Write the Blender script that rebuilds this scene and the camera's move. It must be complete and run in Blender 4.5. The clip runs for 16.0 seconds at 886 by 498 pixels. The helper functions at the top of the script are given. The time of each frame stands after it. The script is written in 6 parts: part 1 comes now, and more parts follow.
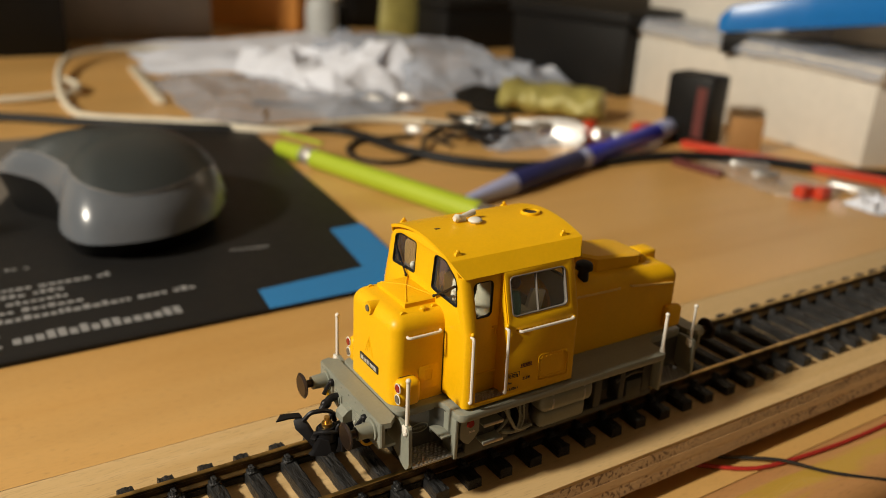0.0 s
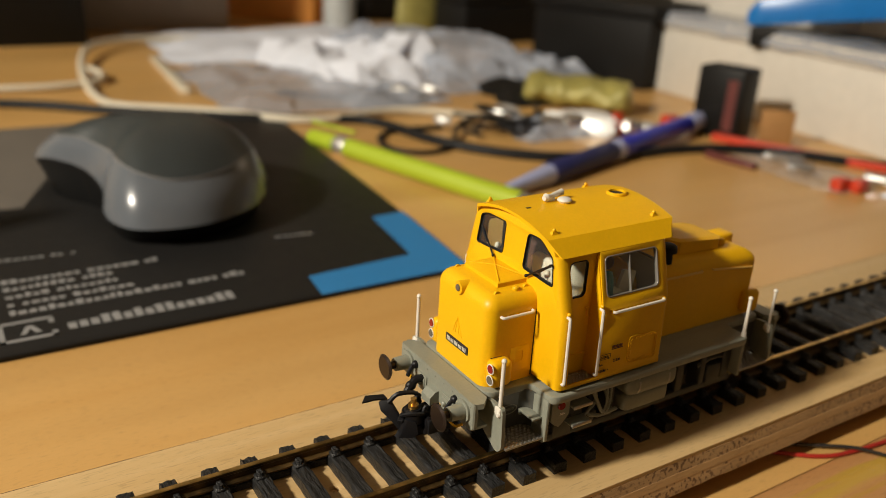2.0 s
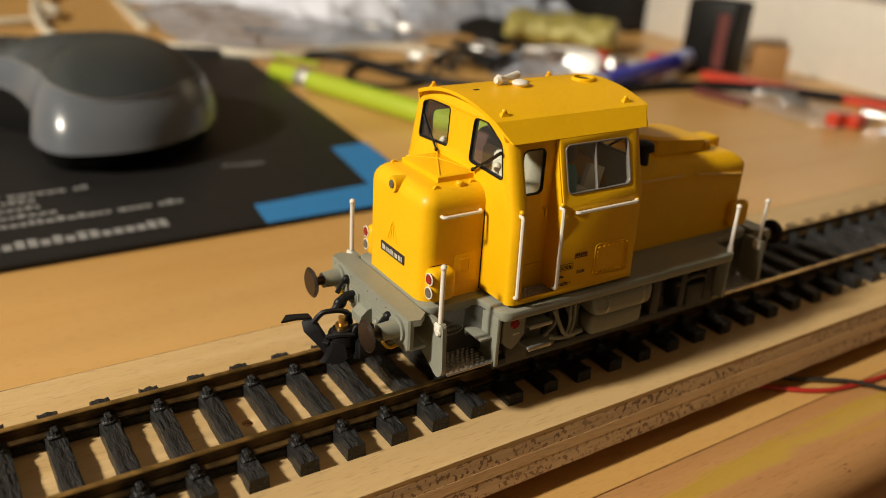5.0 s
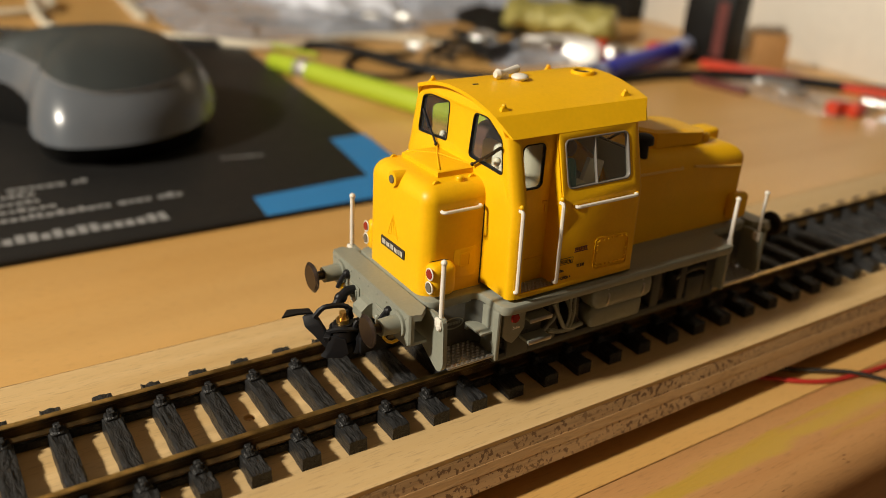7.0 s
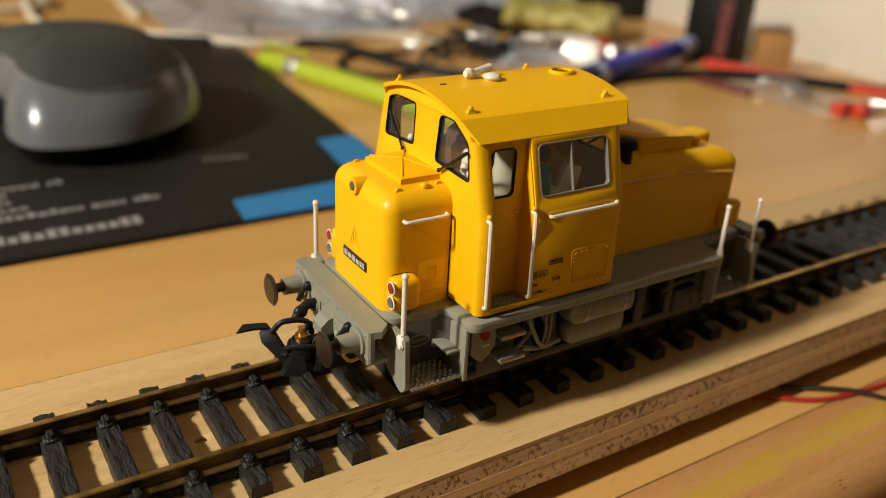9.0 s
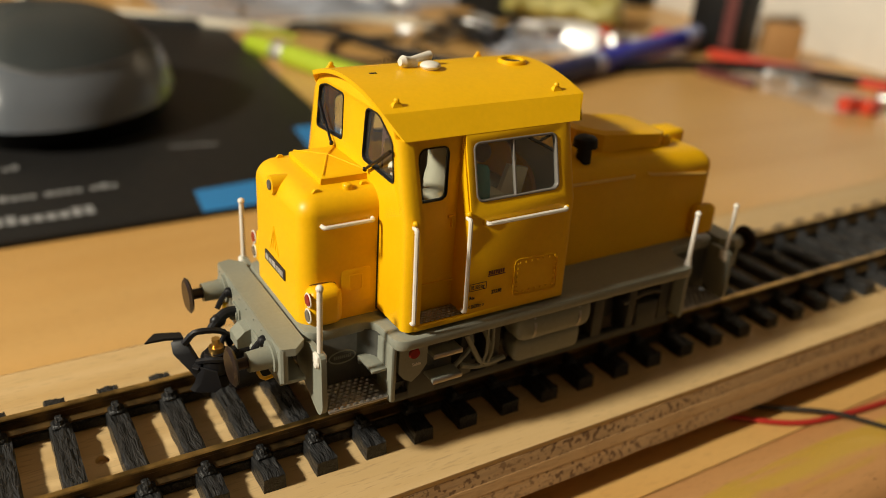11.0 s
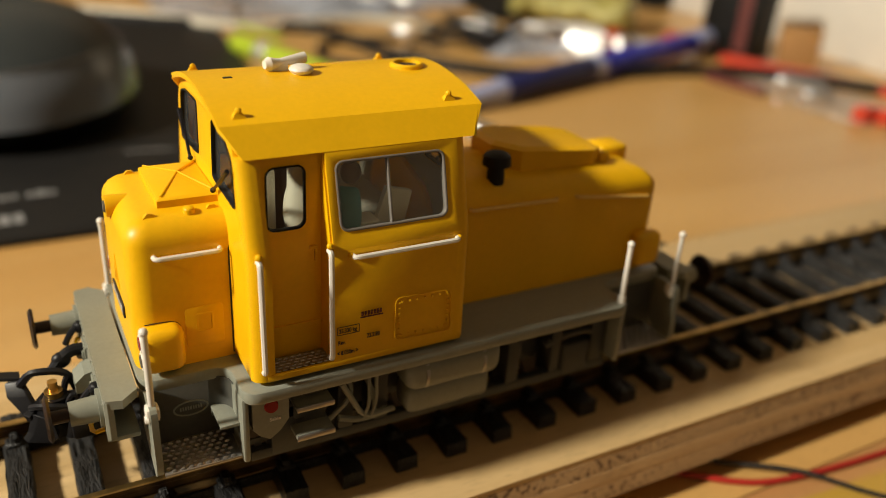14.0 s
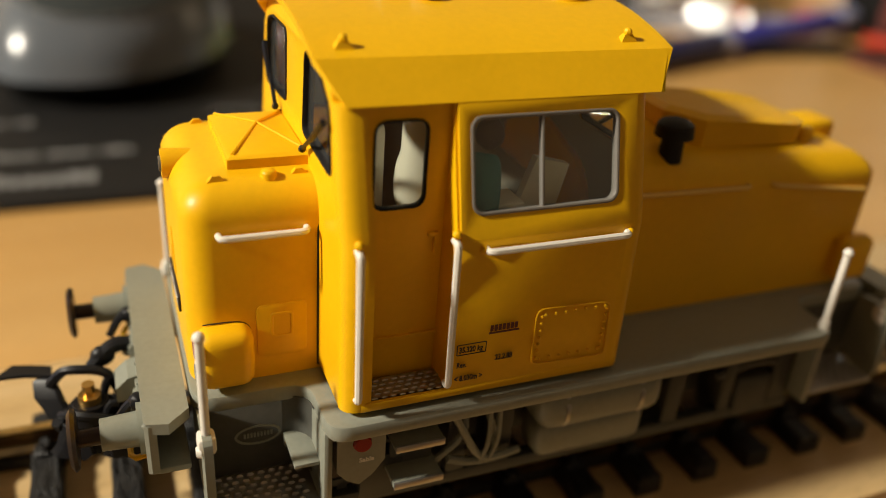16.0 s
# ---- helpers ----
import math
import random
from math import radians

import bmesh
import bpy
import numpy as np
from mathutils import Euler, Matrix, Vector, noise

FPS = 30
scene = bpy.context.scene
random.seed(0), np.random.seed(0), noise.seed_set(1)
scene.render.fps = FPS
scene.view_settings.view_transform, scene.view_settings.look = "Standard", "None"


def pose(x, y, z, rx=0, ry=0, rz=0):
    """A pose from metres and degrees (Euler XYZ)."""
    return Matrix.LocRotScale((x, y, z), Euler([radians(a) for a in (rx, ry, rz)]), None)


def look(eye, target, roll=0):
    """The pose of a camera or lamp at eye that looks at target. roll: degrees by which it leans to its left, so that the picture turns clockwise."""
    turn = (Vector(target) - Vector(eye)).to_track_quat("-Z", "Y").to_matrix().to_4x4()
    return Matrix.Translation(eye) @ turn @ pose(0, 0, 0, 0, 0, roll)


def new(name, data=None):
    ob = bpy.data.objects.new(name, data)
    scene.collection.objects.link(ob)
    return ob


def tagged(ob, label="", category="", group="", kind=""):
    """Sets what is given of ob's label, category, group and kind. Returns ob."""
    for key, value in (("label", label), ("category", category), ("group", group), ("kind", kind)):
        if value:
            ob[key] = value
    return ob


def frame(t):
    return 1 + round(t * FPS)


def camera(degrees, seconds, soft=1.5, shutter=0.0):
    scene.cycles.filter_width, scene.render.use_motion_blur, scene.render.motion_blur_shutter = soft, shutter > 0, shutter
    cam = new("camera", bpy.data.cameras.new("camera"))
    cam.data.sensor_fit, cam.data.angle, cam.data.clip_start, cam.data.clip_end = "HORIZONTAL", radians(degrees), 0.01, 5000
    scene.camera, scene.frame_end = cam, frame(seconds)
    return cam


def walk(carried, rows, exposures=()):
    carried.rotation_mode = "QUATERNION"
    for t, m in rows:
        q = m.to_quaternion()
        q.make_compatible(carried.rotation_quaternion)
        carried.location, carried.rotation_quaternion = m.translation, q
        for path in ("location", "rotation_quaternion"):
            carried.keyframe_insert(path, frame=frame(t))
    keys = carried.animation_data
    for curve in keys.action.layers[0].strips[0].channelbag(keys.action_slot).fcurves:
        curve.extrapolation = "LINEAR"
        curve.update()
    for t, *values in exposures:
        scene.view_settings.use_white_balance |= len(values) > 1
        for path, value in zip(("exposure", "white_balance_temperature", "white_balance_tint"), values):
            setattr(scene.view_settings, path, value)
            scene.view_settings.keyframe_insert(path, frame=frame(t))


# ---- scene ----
cam = camera(56.23, 16.0, 0.85)
walk(cam, [
    (0, pose(-0.07404, -0.12023, 0.10102, 68.355, 0, -32.947) @ pose(0, 0, 0, 0, 0, 2.834)),
    (0.5, pose(-0.06743, -0.11704, 0.10478, 68.689, 0, -33.491) @ pose(0, 0, 0, 0, 0, 2.038)),
    (1, pose(-0.07940, -0.11170, 0.09714, 68.636, 0, -33.282) @ pose(0, 0, 0, 0, 0, 2.626)),
    (1.5, pose(-0.08451, -0.11285, 0.09875, 68.482, 0, -33.082) @ pose(0, 0, 0, 0, 0, 3.075)),
    (2, pose(-0.08747, -0.11074, 0.09626, 68.192, 0, -33.077) @ pose(0, 0, 0, 0, 0, 3.274)),
    (2.5, pose(-0.09034, -0.10986, 0.09405, 68.026, 0, -33.248) @ pose(0, 0, 0, 0, 0, 3.554)),
    (3, pose(-0.09158, -0.10680, 0.09254, 67.590, 0, -33.292) @ pose(0, 0, 0, 0, 0, 3.618)),
    (3.5, pose(-0.08721, -0.10740, 0.08733, 67.093, 0, -33.185) @ pose(0, 0, 0, 0, 0, 3.646)),
    (4, pose(-0.06864, -0.10349, 0.07661, 66.514, 0, -33.520) @ pose(0, 0, 0, 0, 0, 3.800)),
    (6.5, pose(-0.07240, -0.10087, 0.07882, 65.474, 0, -34.013) @ pose(0, 0, 0, 0, 0, 3.230)),
    (7, pose(-0.07001, -0.10121, 0.07837, 65.140, 0, -33.987) @ pose(0, 0, 0, 0, 0, 3.304)),
    (7.5, pose(-0.06900, -0.10147, 0.07709, 65.210, 0, -33.843) @ pose(0, 0, 0, 0, 0, 3.103)),
    (8, pose(-0.06620, -0.10071, 0.07798, 65.432, 0, -33.825) @ pose(0, 0, 0, 0, 0, 3.278)),
    (8.5, pose(-0.06383, -0.09849, 0.07726, 65.072, 0, -33.645) @ pose(0, 0, 0, 0, 0, 3.354)),
    (9, pose(-0.06018, -0.09740, 0.07679, 65.037, 0, -33.374) @ pose(0, 0, 0, 0, 0, 3.306)),
    (11.5, pose(-0.04194, -0.09200, 0.07482, 64.000, 0, -32.102) @ pose(0, 0, 0, 0, 0, 4.287)),
    (12, pose(-0.03919, -0.09088, 0.07482, 64.107, 0, -31.701) @ pose(0, 0, 0, 0, 0, 4.459)),
    (12.5, pose(-0.03354, -0.09066, 0.07435, 63.892, 0, -31.233) @ pose(0, 0, 0, 0, 0, 4.402)),
    (13, pose(-0.03048, -0.09087, 0.07180, 64.256, 0, -30.915) @ pose(0, 0, 0, 0, 0, 4.135)),
    (13.5, pose(-0.02593, -0.09030, 0.07304, 64.080, 0, -30.301) @ pose(0, 0, 0, 0, 0, 4.096)),
    (14, pose(-0.02031, -0.08848, 0.07249, 64.073, 0, -29.874) @ pose(0, 0, 0, 0, 0, 3.966)),
    (14.5, pose(-0.02366, -0.08255, 0.06957, 64.195, 0, -28.712) @ pose(0, 0, 0, 0, 0, 3.664)),
    (15, pose(-0.02095, -0.07626, 0.06528, 64.059, 0, -27.312) @ pose(0, 0, 0, 0, 0, 4.006)),
    (15.5, pose(-0.01871, -0.06988, 0.06352, 63.403, 0, -25.880) @ pose(0, 0, 0, 0, 0, 4.560)),
    (16, pose(-0.01538, -0.06612, 0.06227, 62.268, 0, -23.911) @ pose(0, 0, 0, 0, 0, 4.752)),
], exposures=[(0, -0.12, 6500, 10), (4.2, -0.04, 6500, 10), (6.3, 0.0, 6500, 10), (9.2, 0.03, 6500, 10), (11.5, 0.1, 6500, 7), (14, 0.17, 6500, 8), (16, 0.2, 6500, 9)])

cam.data.dof.use_dof = True
cam.data.dof.aperture_fstop = 15.0

# ---- light: a warm desk lamp beside the track, an added fill lamp behind the camera and a lamp across the room ----
world = bpy.data.worlds.new("world")
scene.world = world
world.use_nodes = True
world.node_tree.nodes["Background"].inputs[0].default_value = (1.0, 0.82, 0.60, 1)
world.node_tree.nodes["Background"].inputs[1].default_value = 0.055


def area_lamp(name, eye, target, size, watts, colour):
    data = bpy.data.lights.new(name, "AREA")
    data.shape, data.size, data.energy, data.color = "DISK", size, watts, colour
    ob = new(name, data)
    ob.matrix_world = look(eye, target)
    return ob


area_lamp("desk_lamp_light", (-1.13, 0.04, 0.80), (0.05, 0.0, 0.0), 0.12, 28.0, (1.0, 0.91, 0.755))
# soft fill added from the near side; no such lamp is known
area_lamp("fill_light", (-0.7, -2.1, 0.9), (0.1, 0.0, 0.0), 1.5, 1.05, (1.0, 0.54, 0.22))
area_lamp("far_lamp_light", (1.75, 1.02, 0.86), (0.1, 0.0, 0.0), 0.4, 0.9, (1.0, 0.80, 0.55))


# ---- materials ----
def nodes_of(name):
    m = bpy.data.materials.new(name)
    m.use_nodes = True
    nt = m.node_tree
    return m, nt, nt.nodes["Principled BSDF"]


def plain(name, colour, rough=0.45, metal=0.0, vary=0.12, scale=900.0, bump=0.02, dist=0.0002, coat=0.0, spread=0.4):
    """A painted or moulded surface: two scales of colour variation and a fine relief."""
    m, nt, b = nodes_of(name)
    tc = nt.nodes.new("ShaderNodeTexCoord")
    n1 = nt.nodes.new("ShaderNodeTexNoise")
    n1.inputs["Scale"].default_value, n1.inputs["Detail"].default_value = scale, 4
    n2 = nt.nodes.new("ShaderNodeTexNoise")
    n2.inputs["Scale"].default_value, n2.inputs["Detail"].default_value = scale / 9, 3
    add = nt.nodes.new("ShaderNodeMath")
    add.operation = "ADD"
    ramp = nt.nodes.new("ShaderNodeMapRange")
    ramp.inputs["From Min"].default_value, ramp.inputs["From Max"].default_value = 1 - spread, 1 + spread
    ramp.inputs["To Min"].default_value, ramp.inputs["To Max"].default_value = 1 - vary, 1 + vary
    mul = nt.nodes.new("ShaderNodeVectorMath")
    mul.operation = "SCALE"
    mul.inputs[0].default_value = colour
    for n in (n1, n2):
        nt.links.new(tc.outputs["Object"], n.inputs["Vector"])
    nt.links.new(n1.outputs["Fac"], add.inputs[0])
    nt.links.new(n2.outputs["Fac"], add.inputs[1])
    nt.links.new(add.outputs[0], ramp.inputs["Value"])
    nt.links.new(ramp.outputs[0], mul.inputs["Scale"])
    nt.links.new(mul.outputs[0], b.inputs["Base Color"])
    rr = nt.nodes.new("ShaderNodeMapRange")
    rr.inputs["To Min"].default_value, rr.inputs["To Max"].default_value = max(rough - 0.08, 0.02), min(rough + 0.08, 1)
    nt.links.new(n2.outputs["Fac"], rr.inputs["Value"])
    nt.links.new(rr.outputs[0], b.inputs["Roughness"])
    b.inputs["Metallic"].default_value = metal
    b.inputs["Coat Weight"].default_value = coat
    if bump:
        bp = nt.nodes.new("ShaderNodeBump")
        bp.inputs["Strength"].default_value, bp.inputs["Distance"].default_value = bump, dist
        nt.links.new(n1.outputs["Fac"], bp.inputs["Height"])
        nt.links.new(bp.outputs[0], b.inputs["Normal"])
    return m


def wood(name, light, dark, ring=26.0, rough=0.4, stain=None, coarse=1.0, pores=0.3):
    """Timber with its grain along x: stretched noise for the grain, fine dark pores, broad tone."""
    m, nt, b = nodes_of(name)
    tc = nt.nodes.new("ShaderNodeTexCoord")

    def noisy(sx, sy, sz, detail, dist=0.0):
        mp = nt.nodes.new("ShaderNodeMapping")
        mp.inputs["Scale"].default_value = (sx, sy, sz)
        nt.links.new(tc.outputs["Object"], mp.inputs["Vector"])
        n = nt.nodes.new("ShaderNodeTexNoise")
        n.inputs["Scale"].default_value, n.inputs["Detail"].default_value, n.inputs["Distortion"].default_value = 1.0, detail, dist
        nt.links.new(mp.outputs[0], n.inputs["Vector"])
        return n

    grain = noisy(5 * coarse, ring * 6 * coarse, ring * 6 * coarse, 5, 0.6)
    broad = noisy(4, 14, 14, 3, 0.3)
    pore = noisy(380, 3000, 3000, 3)
    mix = nt.nodes.new("ShaderNodeMix")
    mix.data_type = "RGBA"
    mix.inputs[6].default_value, mix.inputs[7].default_value = (*light, 1), (*dark, 1)
    r1 = nt.nodes.new("ShaderNodeMapRange")
    r1.inputs["From Min"].default_value, r1.inputs["From Max"].default_value = 0.42, 0.72
    nt.links.new(grain.outputs["Fac"], r1.inputs["Value"])
    nt.links.new(r1.outputs[0], mix.inputs[0])
    mul = nt.nodes.new("ShaderNodeVectorMath")
    mul.operation = "SCALE"
    r2 = nt.nodes.new("ShaderNodeMapRange")
    r2.inputs["From Min"].default_value, r2.inputs["From Max"].default_value = 0.3, 0.7
    r2.inputs["To Min"].default_value, r2.inputs["To Max"].default_value = 0.86, 1.1
    nt.links.new(broad.outputs["Fac"], r2.inputs["Value"])
    nt.links.new(mix.outputs[2], mul.inputs[0])
    nt.links.new(r2.outputs[0], mul.inputs["Scale"])
    last = mul.outputs[0]
    mul2 = nt.nodes.new("ShaderNodeVectorMath")
    mul2.operation = "SCALE"
    r3 = nt.nodes.new("ShaderNodeMapRange")
    r3.inputs["From Min"].default_value, r3.inputs["From Max"].default_value = 0.55, 0.72
    r3.inputs["To Min"].default_value, r3.inputs["To Max"].default_value = 1.0, 1 - pores
    nt.links.new(pore.outputs["Fac"], r3.inputs["Value"])
    nt.links.new(last, mul2.inputs[0])
    nt.links.new(r3.outputs[0], mul2.inputs["Scale"])
    last = mul2.outputs[0]
    if stain:
        # a worn band of yellow stain along the strip, ragged on both sides
        blot = noisy(30, 260, 260, 5, 0.8)
        sep = nt.nodes.new("ShaderNodeSeparateXYZ")
        nt.links.new(nt.nodes.new("ShaderNodeNewGeometry").outputs["Position"], sep.inputs[0])
        off = nt.nodes.new("ShaderNodeMath")
        off.operation = "ADD"
        off.inputs[1].default_value = 0.0358
        nt.links.new(sep.outputs[1], off.inputs[0])
        dist = nt.nodes.new("ShaderNodeMath")
        dist.operation = "ABSOLUTE"
        nt.links.new(off.outputs[0], dist.inputs[0])
        wide = nt.nodes.new("ShaderNodeMath")
        wide.operation = "MULTIPLY_ADD"
        wide.inputs[1].default_value, wide.inputs[2].default_value = -0.013, 0.0064
        nt.links.new(blot.outputs["Fac"], wide.inputs[0])
        edge = nt.nodes.new("ShaderNodeMath")
        nt.links.new(dist.outputs[0], edge.inputs[0])
        nt.links.new(wide.outputs[0], edge.inputs[1])
        r4 = nt.nodes.new("ShaderNodeMapRange")
        r4.inputs["From Min"].default_value, r4.inputs["From Max"].default_value = 0.0034, 0.0012
        r4.inputs["To Max"].default_value = 0.78
        mx = nt.nodes.new("ShaderNodeMix")
        mx.data_type = "RGBA"
        mx.inputs[7].default_value = (*stain, 1)
        nt.links.new(edge.outputs[0], r4.inputs["Value"])
        nt.links.new(r4.outputs[0], mx.inputs[0])
        nt.links.new(last, mx.inputs[6])
        last = mx.outputs[2]
    nt.links.new(last, b.inputs["Base Color"])
    b.inputs["Roughness"].default_value = rough
    bp = nt.nodes.new("ShaderNodeBump")
    bp.inputs["Strength"].default_value, bp.inputs["Distance"].default_value = 0.15, 0.0004
    nt.links.new(pore.outputs["Fac"], bp.inputs["Height"])
    nt.links.new(bp.outputs[0], b.inputs["Normal"])
    return m


def pitted(name, base, pit, rough=0.6):
    """Sawn plywood edge: streaks along x and small dark pits."""
    m = wood(name, base, tuple(c * 0.62 for c in base), 40, rough, pores=0.4, coarse=1.5)
    nt = m.node_tree
    b = nt.nodes["Principled BSDF"]
    last = b.inputs["Base Color"].links[0].from_socket
    tc = nt.nodes.new("ShaderNodeTexCoord")
    mp = nt.nodes.new("ShaderNodeMapping")
    mp.inputs["Scale"].default_value = (1350, 1350, 1200)
    n = nt.nodes.new("ShaderNodeTexNoise")
    n.inputs["Scale"].default_value, n.inputs["Detail"].default_value = 1.0, 2
    patch = nt.nodes.new("ShaderNodeTexNoise")
    patch.inputs["Scale"].default_value = 28
    r = nt.nodes.new("ShaderNodeMapRange")
    r.inputs["From Min"].default_value, r.inputs["From Max"].default_value = 0.545, 0.61
    r2 = nt.nodes.new("ShaderNodeMapRange")
    r2.inputs["From Min"].default_value, r2.inputs["From Max"].default_value = 0.36, 0.52
    mul = nt.nodes.new("ShaderNodeMath")
    mul.operation = "MULTIPLY"
    mx = nt.nodes.new("ShaderNodeMix")
    mx.data_type = "RGBA"
    mx.inputs[7].default_value = (*pit, 1)
    nt.links.new(tc.outputs["Object"], mp.inputs["Vector"])
    nt.links.new(mp.outputs[0], n.inputs["Vector"])
    nt.links.new(tc.outputs["Object"], patch.inputs["Vector"])
    nt.links.new(n.outputs["Fac"], r.inputs["Value"])
    nt.links.new(patch.outputs["Fac"], r2.inputs["Value"])
    nt.links.new(r.outputs[0], mul.inputs[0])
    nt.links.new(r2.outputs[0], mul.inputs[1])
    nt.links.new(mul.outputs[0], mx.inputs[0])
    nt.links.new(last, mx.inputs[6])
    nt.links.new(mx.outputs[2], b.inputs["Base Color"])
    return m


def clear(name, tint=(1, 1, 1), gloss=0.1, rough=0.03, haze=0.012):
    """Thin moulded glazing: see-through, glossy, with a trace of milky haze."""
    m, nt, b = nodes_of(name)
    tr = nt.nodes.new("ShaderNodeBsdfTransparent")
    tr.inputs[0].default_value = (*tint, 1)
    gl = nt.nodes.new("ShaderNodeBsdfGlossy")
    gl.inputs["Roughness"].default_value = rough
    mx = nt.nodes.new("ShaderNodeMixShader")
    mx.inputs[0].default_value = gloss
    nt.links.new(tr.outputs[0], mx.inputs[1])
    nt.links.new(gl.outputs[0], mx.inputs[2])
    df = nt.nodes.new("ShaderNodeBsdfDiffuse")
    df.inputs[0].default_value = (0.8, 0.8, 0.78, 1)
    mh = nt.nodes.new("ShaderNodeMixShader")
    mh.inputs[0].default_value = haze
    nt.links.new(mx.outputs[0], mh.inputs[1])
    nt.links.new(df.outputs[0], mh.inputs[2])
    nt.links.new(mh.outputs[0], nt.nodes["Material Output"].inputs[0])
    return m


def film(name, colour, through_part=0.45, rough=0.25, bump=0.6):
    """Crumpled plastic film: half see-through, half milky with sharp gloss."""
    m, nt, b = nodes_of(name)
    b.inputs["Base Color"].default_value = (*colour, 1)
    b.inputs["Roughness"].default_value = rough
    tc = nt.nodes.new("ShaderNodeTexCoord")
    v = nt.nodes.new("ShaderNodeTexNoise")
    v.inputs["Scale"].default_value, v.inputs["Detail"].default_value = 55, 5
    bp = nt.nodes.new("ShaderNodeBump")
    bp.inputs["Strength"].default_value, bp.inputs["Distance"].default_value = bump, 0.004
    nt.links.new(tc.outputs["Object"], v.inputs["Vector"])
    nt.links.new(v.outputs["Fac"], bp.inputs["Height"])
    nt.links.new(bp.outputs[0], b.inputs["Normal"])
    tr = nt.nodes.new("ShaderNodeBsdfTransparent")
    mx = nt.nodes.new("ShaderNodeMixShader")
    mx.inputs[0].default_value = through_part
    nt.links.new(b.outputs[0], mx.inputs[1])
    nt.links.new(tr.outputs[0], mx.inputs[2])
    nt.links.new(mx.outputs[0], nt.nodes["Material Output"].inputs[0])
    return m


def glow(name, colour, strength):
    m, nt, b = nodes_of(name)
    b.inputs["Base Color"].default_value = (0.02, 0.02, 0.03, 1)
    b.inputs["Emission Color"].default_value = (*colour, 1)
    b.inputs["Emission Strength"].default_value = strength
    return m


M_YEL = plain("yellow_paint", (0.82, 0.452, 0.003), 0.40, vary=0.05, scale=1500, bump=0.03, dist=0.00008)
M_GREY = plain("grey_paint", (0.23, 0.238, 0.193), 0.40, vary=0.10, scale=1800, bump=0.06, dist=0.0001)
# darker copy of the grey paint; the frame sides' shade is in its colour
M_FRAME_SHADE = plain("frame_grey_shaded", (0.066, 0.066, 0.056), 0.5, vary=0.18, scale=1500, bump=0.06)
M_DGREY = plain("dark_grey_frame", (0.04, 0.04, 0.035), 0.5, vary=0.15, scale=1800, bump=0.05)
M_WHITE = plain("white_rail_paint", (0.72, 0.68, 0.60), 0.4, vary=0.06, scale=2500)
M_RAILY = plain("pale_rail_paint", (0.80, 0.52, 0.12), 0.4, vary=0.06, scale=2500)
M_BLACK = plain("black_plastic", (0.007, 0.007, 0.0085), 0.42, vary=0.2, scale=1500, bump=0.05)
M_TIE = plain("sleeper_plastic", (0.018, 0.0178, 0.0178), 0.40, vary=0.5, scale=1300, bump=0.3, dist=0.0003)


def grained(m):
    """Deep moulded timber grain along y, added to a plastic material."""
    nt = m.node_tree
    b = nt.nodes["Principled BSDF"]
    tc = nt.nodes.new("ShaderNodeTexCoord")
    mp = nt.nodes.new("ShaderNodeMapping")
    mp.inputs["Scale"].default_value = (2000, 330, 1200)
    n = nt.nodes.new("ShaderNodeTexNoise")
    n.inputs["Scale"].default_value, n.inputs["Detail"].default_value, n.inputs["Distortion"].default_value = 1.0, 3, 0.8
    bp = nt.nodes.new("ShaderNodeBump")
    bp.inputs["Strength"].default_value, bp.inputs["Distance"].default_value = 0.75, 0.0007
    nt.links.new(tc.outputs["Object"], mp.inputs["Vector"])
    nt.links.new(mp.outputs[0], n.inputs["Vector"])
    nt.links.new(n.outputs["Fac"], bp.inputs["Height"])
    nt.links.new(bp.outputs[0], b.inputs["Normal"])


grained(M_TIE)
for dull in (M_TIE, M_BLACK, M_YEL):
    dull.node_tree.nodes["Principled BSDF"].inputs["Specular IOR Level"].default_value = 0.33
M_RAILTOP = plain("rail_brass", (0.55, 0.38, 0.14), 0.36, metal=1.0, vary=0.6, spread=0.25, scale=330, bump=0.04)
M_RAIL = plain("rail_tarnished", (0.085, 0.050, 0.016), 0.40, metal=0.5, vary=0.8, spread=0.22, scale=300, bump=0.06)
M_STEEL = plain("bare_steel", (0.42, 0.41, 0.40), 0.32, metal=0.9, vary=0.15, scale=1500)
M_BRONZE = plain("buffer_bronze", (0.034, 0.021, 0.015), 0.33, metal=0.55, vary=0.2, scale=2000)
M_REDW = plain("red_wire_skin", (0.36, 0.022, 0.016), 0.35, vary=0.1)
M_WIRE = plain("glossy_black_wire", (0.02, 0.02, 0.02), 0.18, vary=0.1, coat=0.6)
M_BRASS = plain("brass", (0.6, 0.36, 0.1), 0.3, metal=0.9, vary=0.1)
M_RED = plain("red_lens", (0.26, 0.015, 0.01), 0.2, vary=0.1)
M_LENS = plain("clear_lens", (0.17, 0.15, 0.12), 0.1, metal=0.3, vary=0.1)
M_RUBBER = plain("black_rubber", (0.012, 0.012, 0.013), 0.5, vary=0.1)
M_CREAM = plain("cream_interior", (0.74, 0.73, 0.62), 0.5, vary=0.08)
# the interior cream again, dimmed in colour for the shade behind the door
M_SEAT_SHADE = plain("seat_cream_shaded", (0.50, 0.49, 0.39), 0.4, vary=0.08)
M_INSIDE = plain("inside_grey", (0.30, 0.29, 0.23), 0.5, vary=0.08)
M_SEAT = plain("dark_maroon_plastic", (0.105, 0.055, 0.045), 0.42, vary=0.12)
M_INK = plain("dark_print", (0.02, 0.016, 0.02), 0.5, vary=0.05, bump=0)
